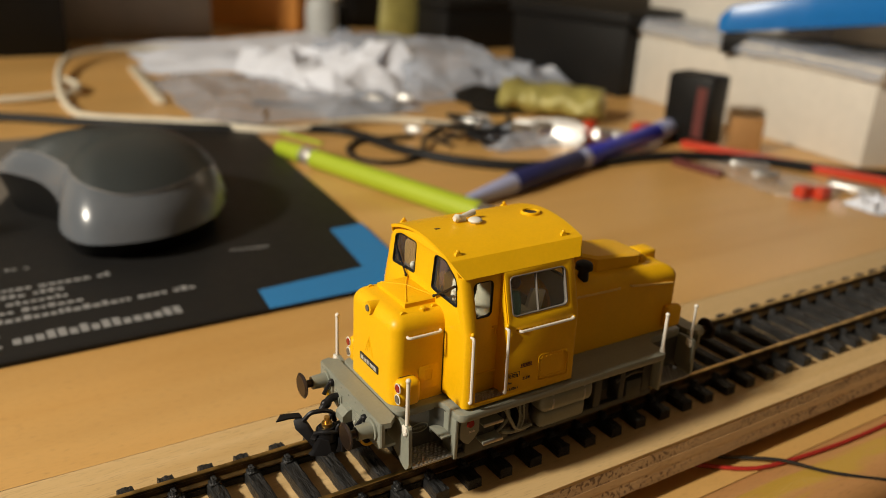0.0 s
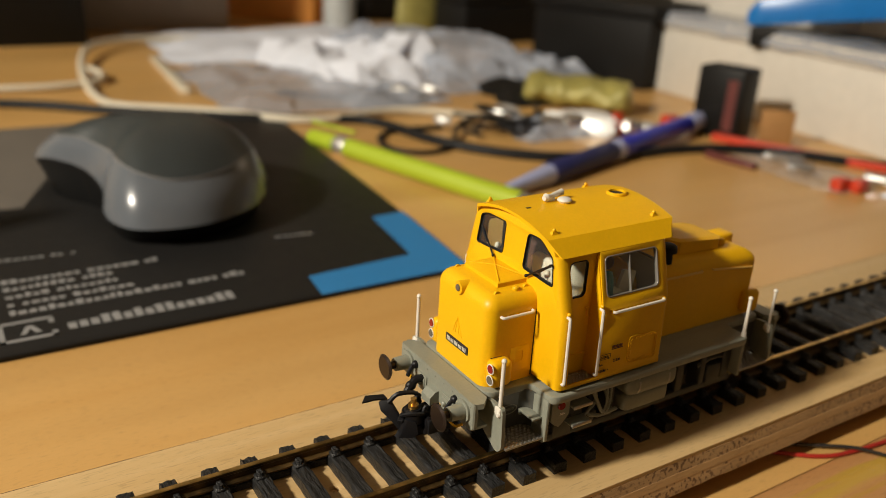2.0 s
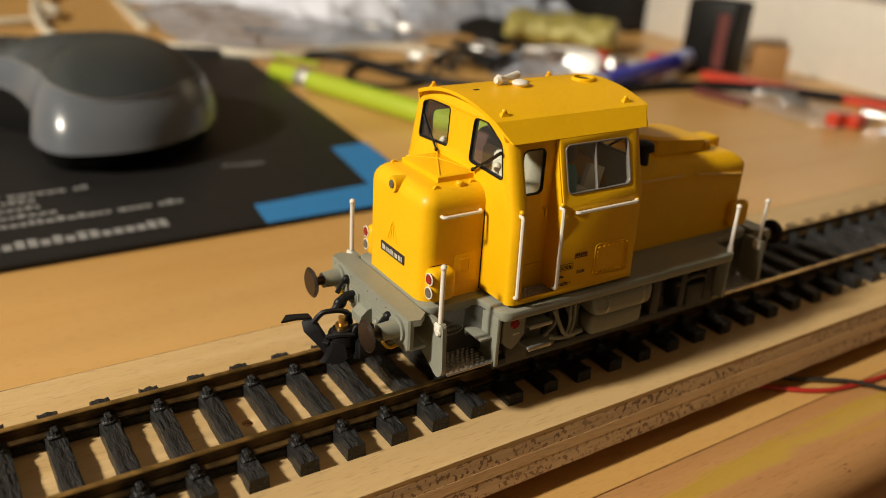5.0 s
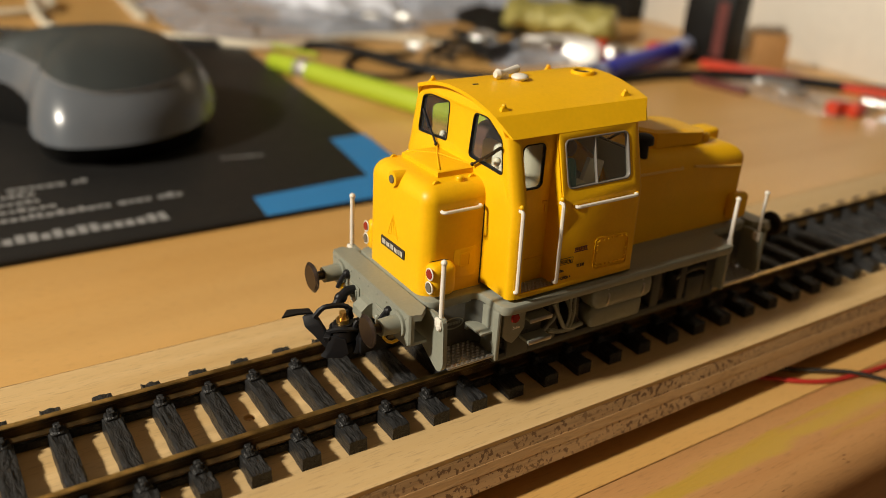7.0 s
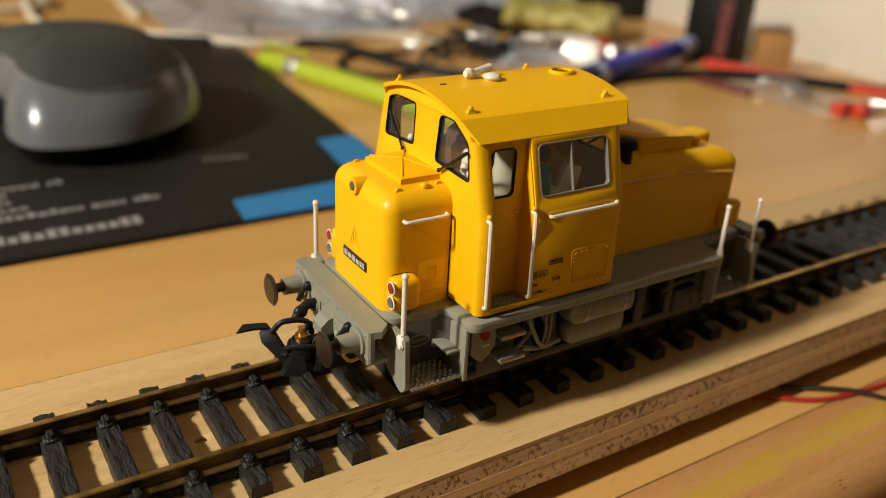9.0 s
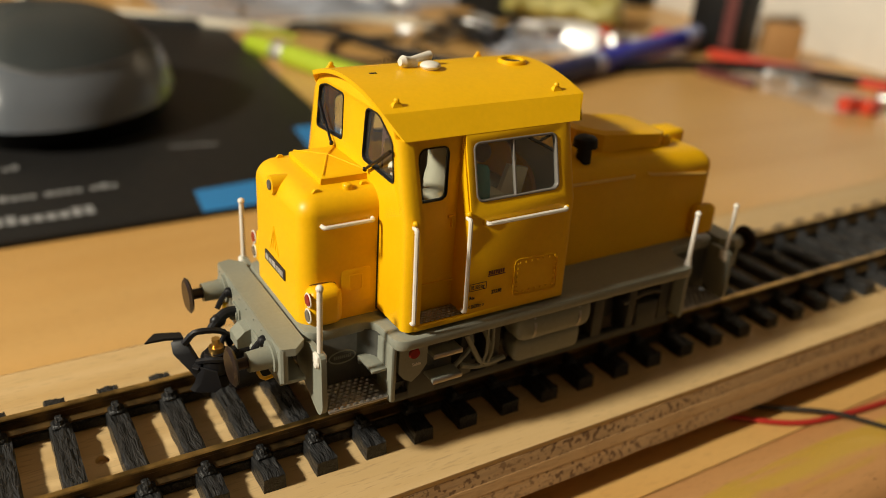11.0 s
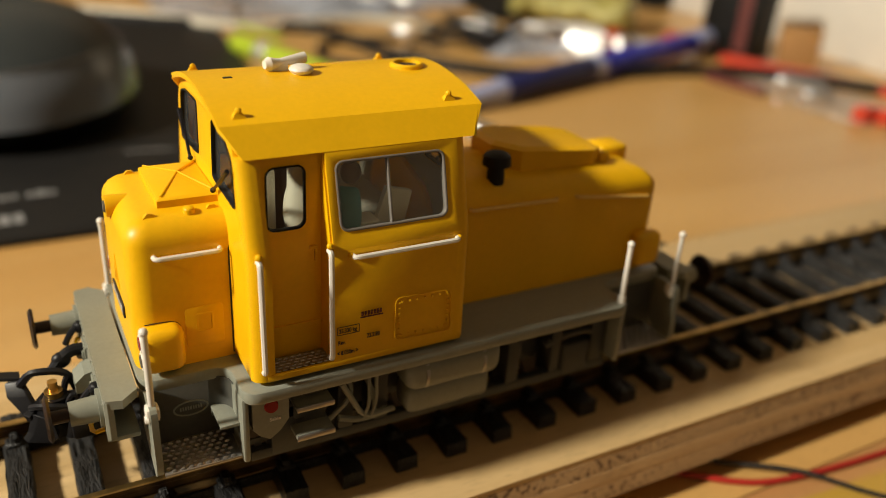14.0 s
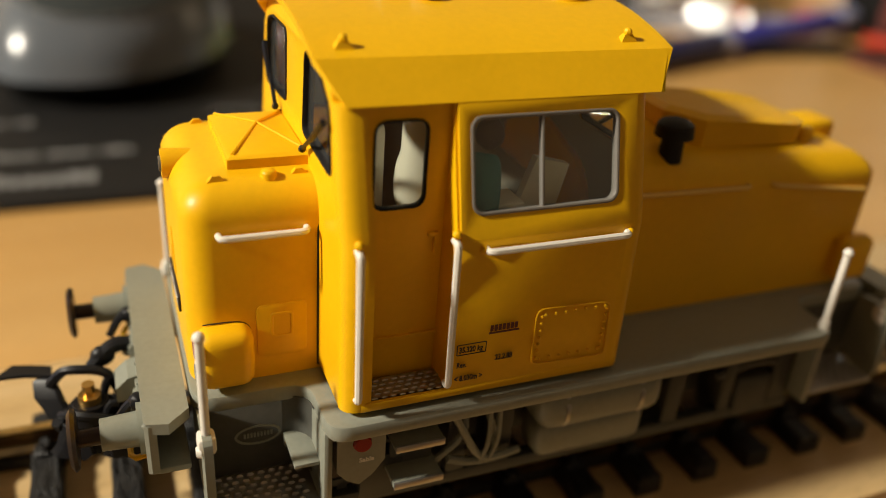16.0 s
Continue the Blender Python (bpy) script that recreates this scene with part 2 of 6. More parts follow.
M_TEAL = plain("teal_cloth", (0.045, 0.23, 0.26), 0.6, vary=0.15)
M_TREAD = plain("tread_plate", (0.40, 0.385, 0.36), 0.30, metal=0.8, vary=0.2, scale=2500)
M_GLASS = clear("window_glass", (0.95, 0.96, 0.94), 0.055, haze=0.018)
M_PLY = wood("plywood_face", (0.58, 0.405, 0.195), (0.51, 0.335, 0.14), 30, 0.5, pores=0.24)
M_PLYE = wood("plywood_edge", (0.62, 0.40, 0.19), (0.52, 0.32, 0.14), 60, 0.62, pores=0.25, coarse=1.2)
M_PLYP = pitted("plywood_edge_pitted", (0.54, 0.345, 0.165), (0.17, 0.092, 0.042))
M_BOARD_DARK = plain("dark_board_brown", (0.16, 0.09, 0.045), 0.8, vary=0.3, scale=400, bump=0.3)
M_DESK = wood("desk_veneer", (0.62, 0.368, 0.126), (0.54, 0.298, 0.086), 7, 0.33, pores=0.2)
M_LIP = wood("desk_lipping", (0.57, 0.30, 0.115), (0.46, 0.215, 0.07), 16, 0.36, stain=(0.47, 0.30, 0.035), pores=0.22)
M_DENT = plain("dented_wood", (0.17, 0.075, 0.03), 0.7, vary=0.2, scale=900)
M_PAD = plain("mat_fabric", (0.0135, 0.0130, 0.0128), 0.55, vary=0.12, scale=2500, bump=0.15)
M_PADGREY = plain("mat_print_grey", (0.13, 0.115, 0.098), 0.6, vary=0.1, scale=700, bump=0.05)
M_BLUE = plain("mat_print_blue", (0.02, 0.19, 0.46), 0.55, vary=0.06, scale=900, bump=0.05)
M_PRINT = plain("mat_print_white", (0.25, 0.25, 0.25), 0.55, vary=0.15, bump=0)
M_MOUSE = plain("mouse_gloss_grey", (0.112, 0.124, 0.142), 0.25, vary=0.05, scale=300, bump=0.01)
M_FOIL = plain("silver_foil", (0.80, 0.79, 0.77), 0.42, metal=0.95, vary=0.1, scale=200, bump=0.2, dist=0.001)
M_MTRIM = plain("mouse_trim", (0.2, 0.2, 0.2), 0.25, vary=0.05)
M_MTOP = plain("mouse_matte_dark", (0.030, 0.037, 0.039), 0.44, vary=0.08, scale=1200, bump=0.04)
M_MBASE = plain("mouse_base_black", (0.006, 0.006, 0.006), 0.5, vary=0.1)
M_LIME = plain("lime_plastic", (0.36, 0.46, 0.02), 0.5, vary=0.05)
M_PENB = plain("pen_blue", (0.012, 0.022, 0.47), 0.3, vary=0.06)
M_PENN = plain("pen_navy_grip", (0.012, 0.016, 0.10), 0.5, vary=0.08)
M_PENC = plain("pen_clear_end", (0.40, 0.44, 0.68), 0.2, vary=0.08)
M_SILVER = plain("silver", (0.75, 0.74, 0.72), 0.18, metal=0.95, vary=0.05)
M_CABLEW = plain("cable_cream", (0.62, 0.56, 0.44), 0.5, vary=0.08, scale=300)
M_BOTTLE = plain("grey_bottle_plastic", (0.42, 0.43, 0.42), 0.4, vary=0.06, scale=100)
M_CARD = plain("white_card", (0.64, 0.60, 0.53), 0.7, vary=0.07, scale=150, bump=0.08)
M_KRAFT = plain("kraft_card", (0.42, 0.22, 0.075), 0.75, vary=0.12, scale=250, bump=0.1)
M_ORANGE = plain("orange_card", (0.62, 0.26, 0.05), 0.6, vary=0.1, scale=100)
M_BROWN = plain("brown_panel", (0.27, 0.215, 0.165), 0.6, vary=0.15, scale=60)
M_NIGHT = plain("dark_case", (0.007, 0.0065, 0.006), 0.5, vary=0.2, scale=100)
M_DBOX = plain("black_card_box", (0.0085, 0.0078, 0.0072), 0.55, vary=0.15, scale=120)
M_STAPLE = plain("blue_plastic", (0.012, 0.17, 0.52), 0.3, vary=0.06, scale=200)
M_REDP = plain("red_plastic", (0.55, 0.05, 0.02), 0.35, vary=0.1, scale=300)
M_MAROON = plain("maroon_plastic", (0.13, 0.035, 0.03), 0.4, vary=0.15)
M_OLIVE = plain("yellow_foil", (0.34, 0.30, 0.085), 0.45, metal=0.1, vary=0.3, scale=120, bump=0.4, dist=0.002)
M_TISSUE = plain("white_paper", (0.70, 0.73, 0.82), 0.7, vary=0.08, scale=120, bump=0.3, dist=0.002)
for dull in (M_PAD, M_DBOX, M_NIGHT, M_RUBBER, M_MBASE):
    dull.node_tree.nodes["Principled BSDF"].inputs["Specular IOR Level"].default_value = 0.22
M_FILM = film("clear_film", (0.44, 0.47, 0.54), 0.45)
M_WRAP = film("thin_clear_film", (0.50, 0.52, 0.56), 0.72, 0.15, 0.8)
M_FILMW = film("milky_film", (0.45, 0.49, 0.58), 0.40)
M_WALL = plain("wall_paint", (0.58, 0.50, 0.38), 0.85, vary=0.06, scale=12, bump=0.1, dist=0.001)
M_FLOOR = wood("floor_boards", (0.22, 0.13, 0.07), (0.15, 0.08, 0.04), 8, 0.5)
M_CEIL = plain("ceiling_paint", (0.70, 0.67, 0.62), 0.9, vary=0.04, scale=10)
M_LAPW = plain("dock_white", (0.70, 0.69, 0.66), 0.4, vary=0.05, scale=200)
M_SCREEN = glow("tablet_screen", (0.02, 0.08, 0.45), 0.9)
M_ICON = glow("tablet_icon", (0.10, 0.42, 0.95), 1.1)

# ---- building tools, in millimetres ----
U = 0.001
PLACE = {}
FARSIDE = [1.0]


def thing(name, at, label, category, group="", kind=""):
    ob = new(name)
    ob.empty_display_size = 0.01
    ob.location = Vector(at) * U
    PLACE[ob] = Vector(at) * U
    return tagged(ob, label, category, group, kind)


def part(name, bm, mat, parent=None, label="", category="", group="", kind="", smooth=32, origin=None):
    """Links a bmesh in millimetres as one mesh object, its origin at its middle."""
    bm.verts.ensure_lookup_table()
    bmesh.ops.recalc_face_normals(bm, faces=bm.faces[:])
    if FARSIDE[0] < 1:
        for v in bm.verts:
            v.co.y *= FARSIDE[0] if v.co.y > 0 else 1
    lo = Vector([min(v.co[i] for v in bm.verts) for i in range(3)])
    hi = Vector([max(v.co[i] for v in bm.verts) for i in range(3)])
    c = Vector(origin) if origin else Vector(((lo.x + hi.x) / 2, (lo.y + hi.y) / 2, lo.z))
    for v in bm.verts:
        v.co = (v.co - c) * U
    me = bpy.data.meshes.new(name)
    bm.to_mesh(me)
    bm.free()
    for m in mat if isinstance(mat, (list, tuple)) else (mat,):
        me.materials.append(m)
    me.shade_smooth()
    me.set_sharp_from_angle(angle=radians(smooth))
    ob = new(name, me)
    ob.location = c * U
    PLACE[ob] = c * U
    if parent is not None:
        ob.parent = parent
        ob.matrix_parent_inverse = Matrix.Translation(-PLACE[parent])
    return tagged(ob, label, category, group, kind)


def again(ob, parent, move, turn=0.0):
    """Another object on the same mesh, moved by millimetres."""
    o = ob.copy()
    scene.collection.objects.link(o)
    PLACE[o] = PLACE[ob] + Vector(move) * U
    o.location = PLACE[o]
    o.rotation_euler = (0, 0, turn)
    o.parent = parent
    o.matrix_parent_inverse = Matrix.Translation(-PLACE[parent])
    return o


def box(bm, x0, x1, y0, y1, z0, z1, bev=0.15, seg=2, turn=None):
    r = bmesh.ops.create_cube(bm, size=1)
    vs = r["verts"]
    m = Matrix.Translation(((x0 + x1) / 2, (y0 + y1) / 2, (z0 + z1) / 2)) @ Matrix.Diagonal((x1 - x0, y1 - y0, z1 - z0, 1))
    bmesh.ops.transform(bm, matrix=m, verts=vs)
    if bev:
        es = {e for v in vs for e in v.link_edges}
        out = bmesh.ops.bevel(bm, geom=list(es), offset=bev, segments=seg, profile=0.5, affect="EDGES", clamp_overlap=True)
        vs = list({v for v in out["verts"]} | {v for v in vs if v.is_valid})
        vs = list({v for f in out["faces"] for v in f.verts} | {v for v in vs if v.is_valid})
    if turn is not None:
        bmesh.ops.transform(bm, matrix=turn, verts=vs)
    return vs


def cyl(bm, a, b, r, r2=None, seg=20):
    a, b = Vector(a), Vector(b)
    d = b - a
    m = Matrix.Translation((a + b) / 2) @ d.to_track_quat("Z", "Y").to_matrix().to_4x4()
    return bmesh.ops.create_cone(bm, cap_ends=True, segments=seg, radius1=r, radius2=r if r2 is None else r2, depth=d.length, matrix=m)["verts"]


def ball(bm, c, r, scale=(1, 1, 1), seg=14):
    m = Matrix.Translation(c) @ Matrix.Diagonal((*scale, 1))
    return bmesh.ops.create_uvsphere(bm, u_segments=seg, v_segments=max(seg // 2, 6), radius=r, matrix=m)["verts"]


def loft(bm, rings, cap0=True, cap1=True, closed=True):
    rows = [[bm.verts.new(p) for p in ring] for ring in rings]
    n = len(rows[0])
    for a, b in zip(rows, rows[1:]):
        for i in range(n if closed else n - 1):
            j = (i + 1) % n
            bm.faces.new((a[i], a[j], b[j], b[i]))
    if cap0:
        bm.faces.new(rows[0][::-1])
    if cap1:
        bm.faces.new(rows[-1])
    return rows


def tube(bm, pts, r, seg=8, smooth_steps=0):
    """A round bar or cable along points."""
    pts = [Vector(p) for p in pts]
    for _ in range(smooth_steps):
        fine = [pts[0]]
        for a, b in zip(pts, pts[1:]):
            fine += [a * 0.75 + b * 0.25, a * 0.25 + b * 0.75]
        pts = fine + [pts[-1]]
    rings, side = [], None
    for i, p in enumerate(pts):
        d = (pts[min(i + 1, len(pts) - 1)] - pts[max(i - 1, 0)]).normalized()
        if side is None:
            side = d.orthogonal().normalized()
        side = (side - d * side.dot(d)).normalized()
        up = d.cross(side)
        rr = r(i / (len(pts) - 1)) if callable(r) else r
        rings.append([p + (side * math.cos(2 * math.pi * k / seg) + up * math.sin(2 * math.pi * k / seg)) * rr for k in range(seg)])
    loft(bm, rings)


def rounded(x0, x1, y0, y1, r, n=5):
    """A rectangle with round corners, as a loop of points."""
    out = []
    for cx, cy, a0 in ((x1 - r, y1 - r, 0), (x0 + r, y1 - r, 90), (x0 + r, y0 + r, 180), (x1 - r, y0 + r, 270)):
        for k in range(n + 1):
            a = radians(a0 + 90 * k / n)
            out.append((cx + r * math.cos(a), cy + r * math.sin(a)))
    return out


def soften(poly, r, n=4):
    """Rounds the corners of a polygon."""
    out = []
    for i, p in enumerate(poly):
        p, a, b = Vector(p), Vector(poly[i - 1]), Vector(poly[(i + 1) % len(poly)])
        s, e = p + (a - p).normalized() * r, p + (b - p).normalized() * r
        for k in range(n + 1):
            t = k / n
            out.append(tuple(s * (1 - t) ** 2 + p * 2 * t * (1 - t) + e * t * t))
    return out


def plate(outer, holes, thick, m, bevel=0.0):
    """A flat sheet with openings; the outline lies in the sheet's own x and y."""
    cu = bpy.data.curves.new("sheet", "CURVE")
    cu.dimensions, cu.fill_mode, cu.extrude = "2D", "BOTH", thick / 2 - bevel
    cu.bevel_depth, cu.offset, cu.bevel_resolution = bevel, -bevel, 1
    for loop in (outer, *holes):
        sp = cu.splines.new("POLY")
        sp.points.add(len(loop) - 1)
        for q, (x, y) in zip(sp.points, loop):
            q.co = (x, y, 0, 1)
        sp.use_cyclic_u = True
    ob = bpy.data.objects.new("sheet", cu)
    scene.collection.objects.link(ob)
    me = bpy.data.meshes.new_from_object(ob.evaluated_get(bpy.context.evaluated_depsgraph_get()))
    bpy.data.objects.remove(ob)
    bpy.data.curves.remove(cu)
    bm = bmesh.new()
    bm.from_mesh(me)
    bpy.data.meshes.remove(me)
    bmesh.ops.remove_doubles(bm, verts=bm.verts[:], dist=1e-4)
    bmesh.ops.transform(bm, matrix=m, verts=bm.verts[:])
    return bm


def frame_axes(origin, ex, ey):
    """A matrix that lays a sheet's x and y along two directions."""
    ex, ey = Vector(ex).normalized(), Vector(ey).normalized()
    ez = ex.cross(ey)
    m = Matrix((ex, ey, ez)).transposed().to_4x4()
    return Matrix.Translation(origin) @ m


def join(bm, other):
    me = bpy.data.meshes.new("tmp")
    other.to_mesh(me)
    other.free()
    bm.from_mesh(me)
    bpy.data.meshes.remove(me)


def lettering(name, words, size, m, mat, parent, thick=0.03, label=""):
    """Printed words with the built-in font, as a thin mesh, in millimetres."""
    cu = bpy.data.curves.new("words", "FONT")
    cu.body, cu.size, cu.extrude, cu.offset = words, size, thick, size * 0.022
    ob = bpy.data.objects.new("words", cu)
    scene.collection.objects.link(ob)
    me = bpy.data.meshes.new_from_object(ob.evaluated_get(bpy.context.evaluated_depsgraph_get()))
    bpy.data.objects.remove(ob)
    bpy.data.curves.remove(cu)
    bm = bmesh.new()
    bm.from_mesh(me)
    bpy.data.meshes.remove(me)
    bmesh.ops.transform(bm, matrix=m, verts=bm.verts[:])
    return part(name, bm, mat, parent, label)

# ---- setting: room, desk, plywood strip ----
DESK = -11.0


def build_room():
    bm = bmesh.new()
    box(bm, -2600, 2600, -2300, 1100, -800, -740, 0)
    part("floor", bm, M_FLOOR, None, "dark wooden floor under the desk", kind="structure")
    bm = bmesh.new()
    box(bm, -2600, 2600, -2300, 1100, 1760, 1800, 0)
    part("ceiling", bm, M_CEIL, None, "plain white painted ceiling", kind="structure")
    for name, a in (("wall_north", (-2600, 2600, 1100, 1160)), ("wall_south", (-2600, 2600, -2360, -2300)),
                    ("wall_west", (-2660, -2600, -2300, 1100)), ("wall_east", (2600, 2660, -2300, 1100))):
        bm = bmesh.new()
        box(bm, *a, -740, 1760, 0)
        part(name, bm, M_WALL, None, "plain beige painted wall of the room", kind="structure")


def build_desk():
    desk = thing("desk", (150, 400, -740), "beech veneered desk with a worn solid wood front edge", "desk")
    bm = bmesh.new()
    box(bm, -900, 1300, -28.92, 860, DESK - 26, DESK, 0.12, 1)
    part("desktop", bm, M_DESK, desk, "light beech veneer desktop")
    bm = bmesh.new()
    ring = [(-29.12, DESK - 0.12), (-29.28, DESK), (-39.0, DESK)]
    ring += [(-39.0 - 7.0 * math.sin(radians(a)), DESK - 7.0 + 7.0 * math.cos(radians(a))) for a in range(10, 91, 10)]
    ring += [(-46, DESK - 24), (-44.5, DESK - 26), (-29.12, DESK - 26)]
    loft(bm, [[(x, y, z) for y, z in ring] for x in (-900, 1300)])
    part("edge_strip", bm, M_LIP, desk, "solid wood edge strip with yellow stains", smooth=50)
    # small dents along the worn shoulder of the strip
    rng = random.Random(31)
    for k in range(26):
        x, a = rng.uniform(10, 150), radians(rng.gauss(38, 6))
        bm = bmesh.new()
        ball(bm, (x, -39.0 - 6.98 * math.sin(a), DESK - 7.0 + 6.98 * math.cos(a)), 0.16, (rng.uniform(1.2, 5.5), rng.uniform(0.5, 1.1), 0.25), 6)
        part("dent", bm, M_DENT, desk)
    for x in (-860, 1260):
        for y in (0, 820):
            bm = bmesh.new()
            box(bm, x - 25, x + 25, y - 25, y + 25, -740, DESK - 26, 2)
            part("leg", bm, M_DESK, desk)


def build_board():
    board = thing("plywood_board", (60, 1.5, DESK), "bare plywood strip lying on the desk under the track", "board")
    x0, x1, y0, y1 = -420, 640, -22.45, 26.2
    holes = [[(cx + r * math.cos(k * math.pi / 8), cy + r * math.sin(k * math.pi / 8)) for k in range(16)]
             for cx, cy, r in ((-71.0, 0.8, 2.0), (-87.0, 1.4, 2.0), (-35.3, 0.6, 0.9), (-140, 0.5, 0.8), (160, 0.6, 0.8))]
    bm = plate([(x0, y0), (x1, y0), (x1, y1), (x0, y1)], holes, 0.9, Matrix.Translation((0, 0, -0.45)), bevel=0.12)
    part("top_veneer", bm, M_PLY, board, "pale plywood face with drilled holes")
    # the lowest layer is an added dark support, set back to deepen the gap's shade
    for z0, z1, inset, mat in ((-3.0, -0.9, 0.03, M_PLYP), (-4.5, -3.0, 0.0, M_PLYE), (-7.0, -4.5, 0.06, M_PLYP), (DESK, -7.0, 8.0, M_BOARD_DARK)):
        bm = bmesh.new()
        n = 420
        rings = []
        for i in range(n + 1):
            x = x0 + (x1 - x0) * i / n
            w = 0.12 * noise.noise((x * 0.11, 0.0, 3.0))
            jag = 0.9 * max(noise.noise((x * 0.09, z0, 11.0)) - 0.12, 0) if z0 == -7.0 else -0.02
            # the sawn edge leans out towards its foot
            rings.append([(x, y0 + inset + w + 0.28 * (z0 + 0.5), z0 + jag), (x, y0 + inset + w + 0.28 * (z1 + 0.5), z1 + 0.02), (x, y1 - inset, z1 + 0.02), (x, y1 - inset, z0)])
        loft(bm, rings)
        part("ply_layer", bm, mat, board, "rough sawn plywood edge")
    # a thin brown strip of uneven width along the far top edge
    bm = bmesh.new()
    n = 300
    rings = []
    for i in range(n + 1):
        x = x0 + (x1 - x0) * i / n
        w = 0.16 + 0.22 * abs(noise.noise((x * 0.16, 0.0, 8.0)))
        rings.append([(x, y1 - 0.02, -1.4), (x, y1 + w, -1.4), (x, y1 + w, -0.12), (x, y1 - 0.02, 0.02)])
    loft(bm, rings)
    part("brown_edge", bm, M_BOARD_DARK, board, "thin brown strip along the far top edge")


# ---- track ----
PITCH, PHASE = 7.26, -24.7


def build_track():
    track = thing("model_track", (60, 0, 0), "tarnished brass model railway track with black plastic sleepers on plywood", "model track")
    prof = [(-1.3, 2.1), (-1.3, 2.4), (-0.35, 2.75), (-0.3, 3.6), (-0.5, 3.8), (-0.5, 4.35), (-0.38, 4.5),
            (0.38, 4.5), (0.5, 4.35), (0.5, 3.8), (0.3, 3.6), (0.35, 2.75), (1.3, 2.4), (1.3, 2.1)]
    for y in (-8.7, 8.7):
        bm = bmesh.new()
        loft(bm, [[(x, y + a, b) for a, b in prof] for x in (-400, 0, 300, 620)])
        bmesh.ops.recalc_face_normals(bm, faces=bm.faces[:])
        for f in bm.faces:
            f.material_index = 1 if f.calc_center_median().z > 4.3 else 0
        part("rail", bm, (M_RAIL, M_RAILTOP), track, "tarnished brass rail", smooth=25)
    # one sleeper with its rail chairs, then the rest on the same few meshes
    kinds = []
    for v in range(4):
        bm = bmesh.new()
        nx, ny = 8, 44
        grid = []
        for i in range(nx + 1):
            row = []
            for j in range(ny + 1):
                x, y = -1.4 + 2.8 * i / nx, -14.8 + 28.6 * j / ny
                z = 2.3 + 0.26 * noise.noise((x * 1.7, y * 0.26, v * 7.0)) + 0.24 * noise.noise((x * 3.1, y * 0.75, v * 3.0 + 9))
                edge = 0.12 * noise.noise((0, y * 0.4, v + i * 5.0)) if i in (0, nx) else 0
                row.append(bm.verts.new((x + edge, y, z - (0.18 if i in (0, nx) or j in (0, ny) else 0))))
            grid.append(row)
        for i in range(nx):
            for j in range(ny):
                bm.faces.new((grid[i][j], grid[i + 1][j], grid[i + 1][j + 1], grid[i][j + 1]))
        rim = [grid[i][0] for i in range(nx + 1)] + [grid[nx][j] for j in range(1, ny + 1)] + [grid[i][ny] for i in range(nx - 1, -1, -1)] + [grid[0][j] for j in range(ny - 1, 0, -1)]
        low = [bm.verts.new((q.co.x * 1.06, q.co.y * 1.005, 0.0)) for q in rim]
        for k in range(len(rim)):
            bm.faces.new((rim[k], low[k], low[(k + 1) % len(rim)], rim[(k + 1) % len(rim)]))
        for y in (-8.7, 8.7):
            for s in (-1, 1):
                box(bm, -1.1, 1.1, min(y + s * 0.55, y + s * 2.5), max(y + s * 0.55, y + s * 2.5), 1.8, 2.85, 0.3, 1)
                box(bm, -0.5, 0.5, min(y + s * 0.45, y + s * 1.25), max(y + s * 0.45, y + s * 1.25), 2.6, 3.35, 0.16, 1)
                cyl(bm, (0, y + s * 1.75, 2.6), (0, y + s * 1.75, 3.45), 0.6, 0.45, 8)
            box(bm, 1.2, PITCH - 1.2, y - 1.0, y + 1.0, 0.1, 1.5, 0.1, 1)
        first = part("sleeper", bm, M_TIE, track, smooth=40, origin=(0, 0, 0))
        kinds.append(first)
    xs = [PHASE + PITCH * k for k in range(-22, 70)]
    for k, x in enumerate(xs):
        o = kinds[k % 4]
        if k < 4:
            o.location = Vector((x, 0, 0)) * U
            o.rotation_euler = (0, 0, radians(random.uniform(-0.6, 0.6)))
        else:
            again(o, track, (x - xs[k % 4], 0, 0), radians(random.uniform(-0.6, 0.6)))
        if k == 3:
            for q in range(4):
                PLACE[kinds[q]] = kinds[q].location.copy()


# ---- the locomotive ----
def roof_z(y):
    return 48.62 - 0.0150 * y * y


def hood_ring(x0, x1, w, r, n=6):
    """A plan outline, rounded at the free end x0 and square at the cab end x1."""
    s = 1 if x1 > x0 else -1
    out = [(x1, -w)]
    for cy, a0, a1 in ((-w + r, -90, -180), (w - r, 180, 90)):
        for k in range(n + 1):
            a = radians(a0 + (a1 - a0) * k / n)
            out.append((x0 + s * (r + r * math.cos(a)), cy + r * math.sin(a)))
    out.append((x1, w))
    return out


def hood(bm, x0, x1, w, r, z0, z1, dome, rise, taper=0.0):
    """A rounded engine hood: upright sides, a rolled edge and a slightly crowned top."""
    s = 1 if x1 > x0 else -1
    rings = [[(x, y, z) for x, y in hood_ring(x0, x1, w, r)] for z in (z0, (z0 + z1) / 2, z1)]
    for k in range(1, 7):
        a = radians(90 * k / 6)
        q = dome * (1 - math.cos(a))
        rings.append([(x, y, z1 + dome * math.sin(a)) for x, y in hood_ring(x0 + s * q, x1, w - q, max(r - q * 0.6, 0.6))])
    top = rings[-1]
    for f in (0.7, 0.4, 0.12):
        rings.append([(x1 + (x - x1) * (0.25 + 0.75 * f), y * f, z1 + dome + rise * (1 - f)) for x, y, z in top])
    if taper:
        rings = [[(x, y, z if z <= z1 else z1 + (z - z1) * (1 - taper * abs(x - x1) / abs(x0 - x1))) for x, y, z in ring] for ring in rings]
    loft(bm, rings)


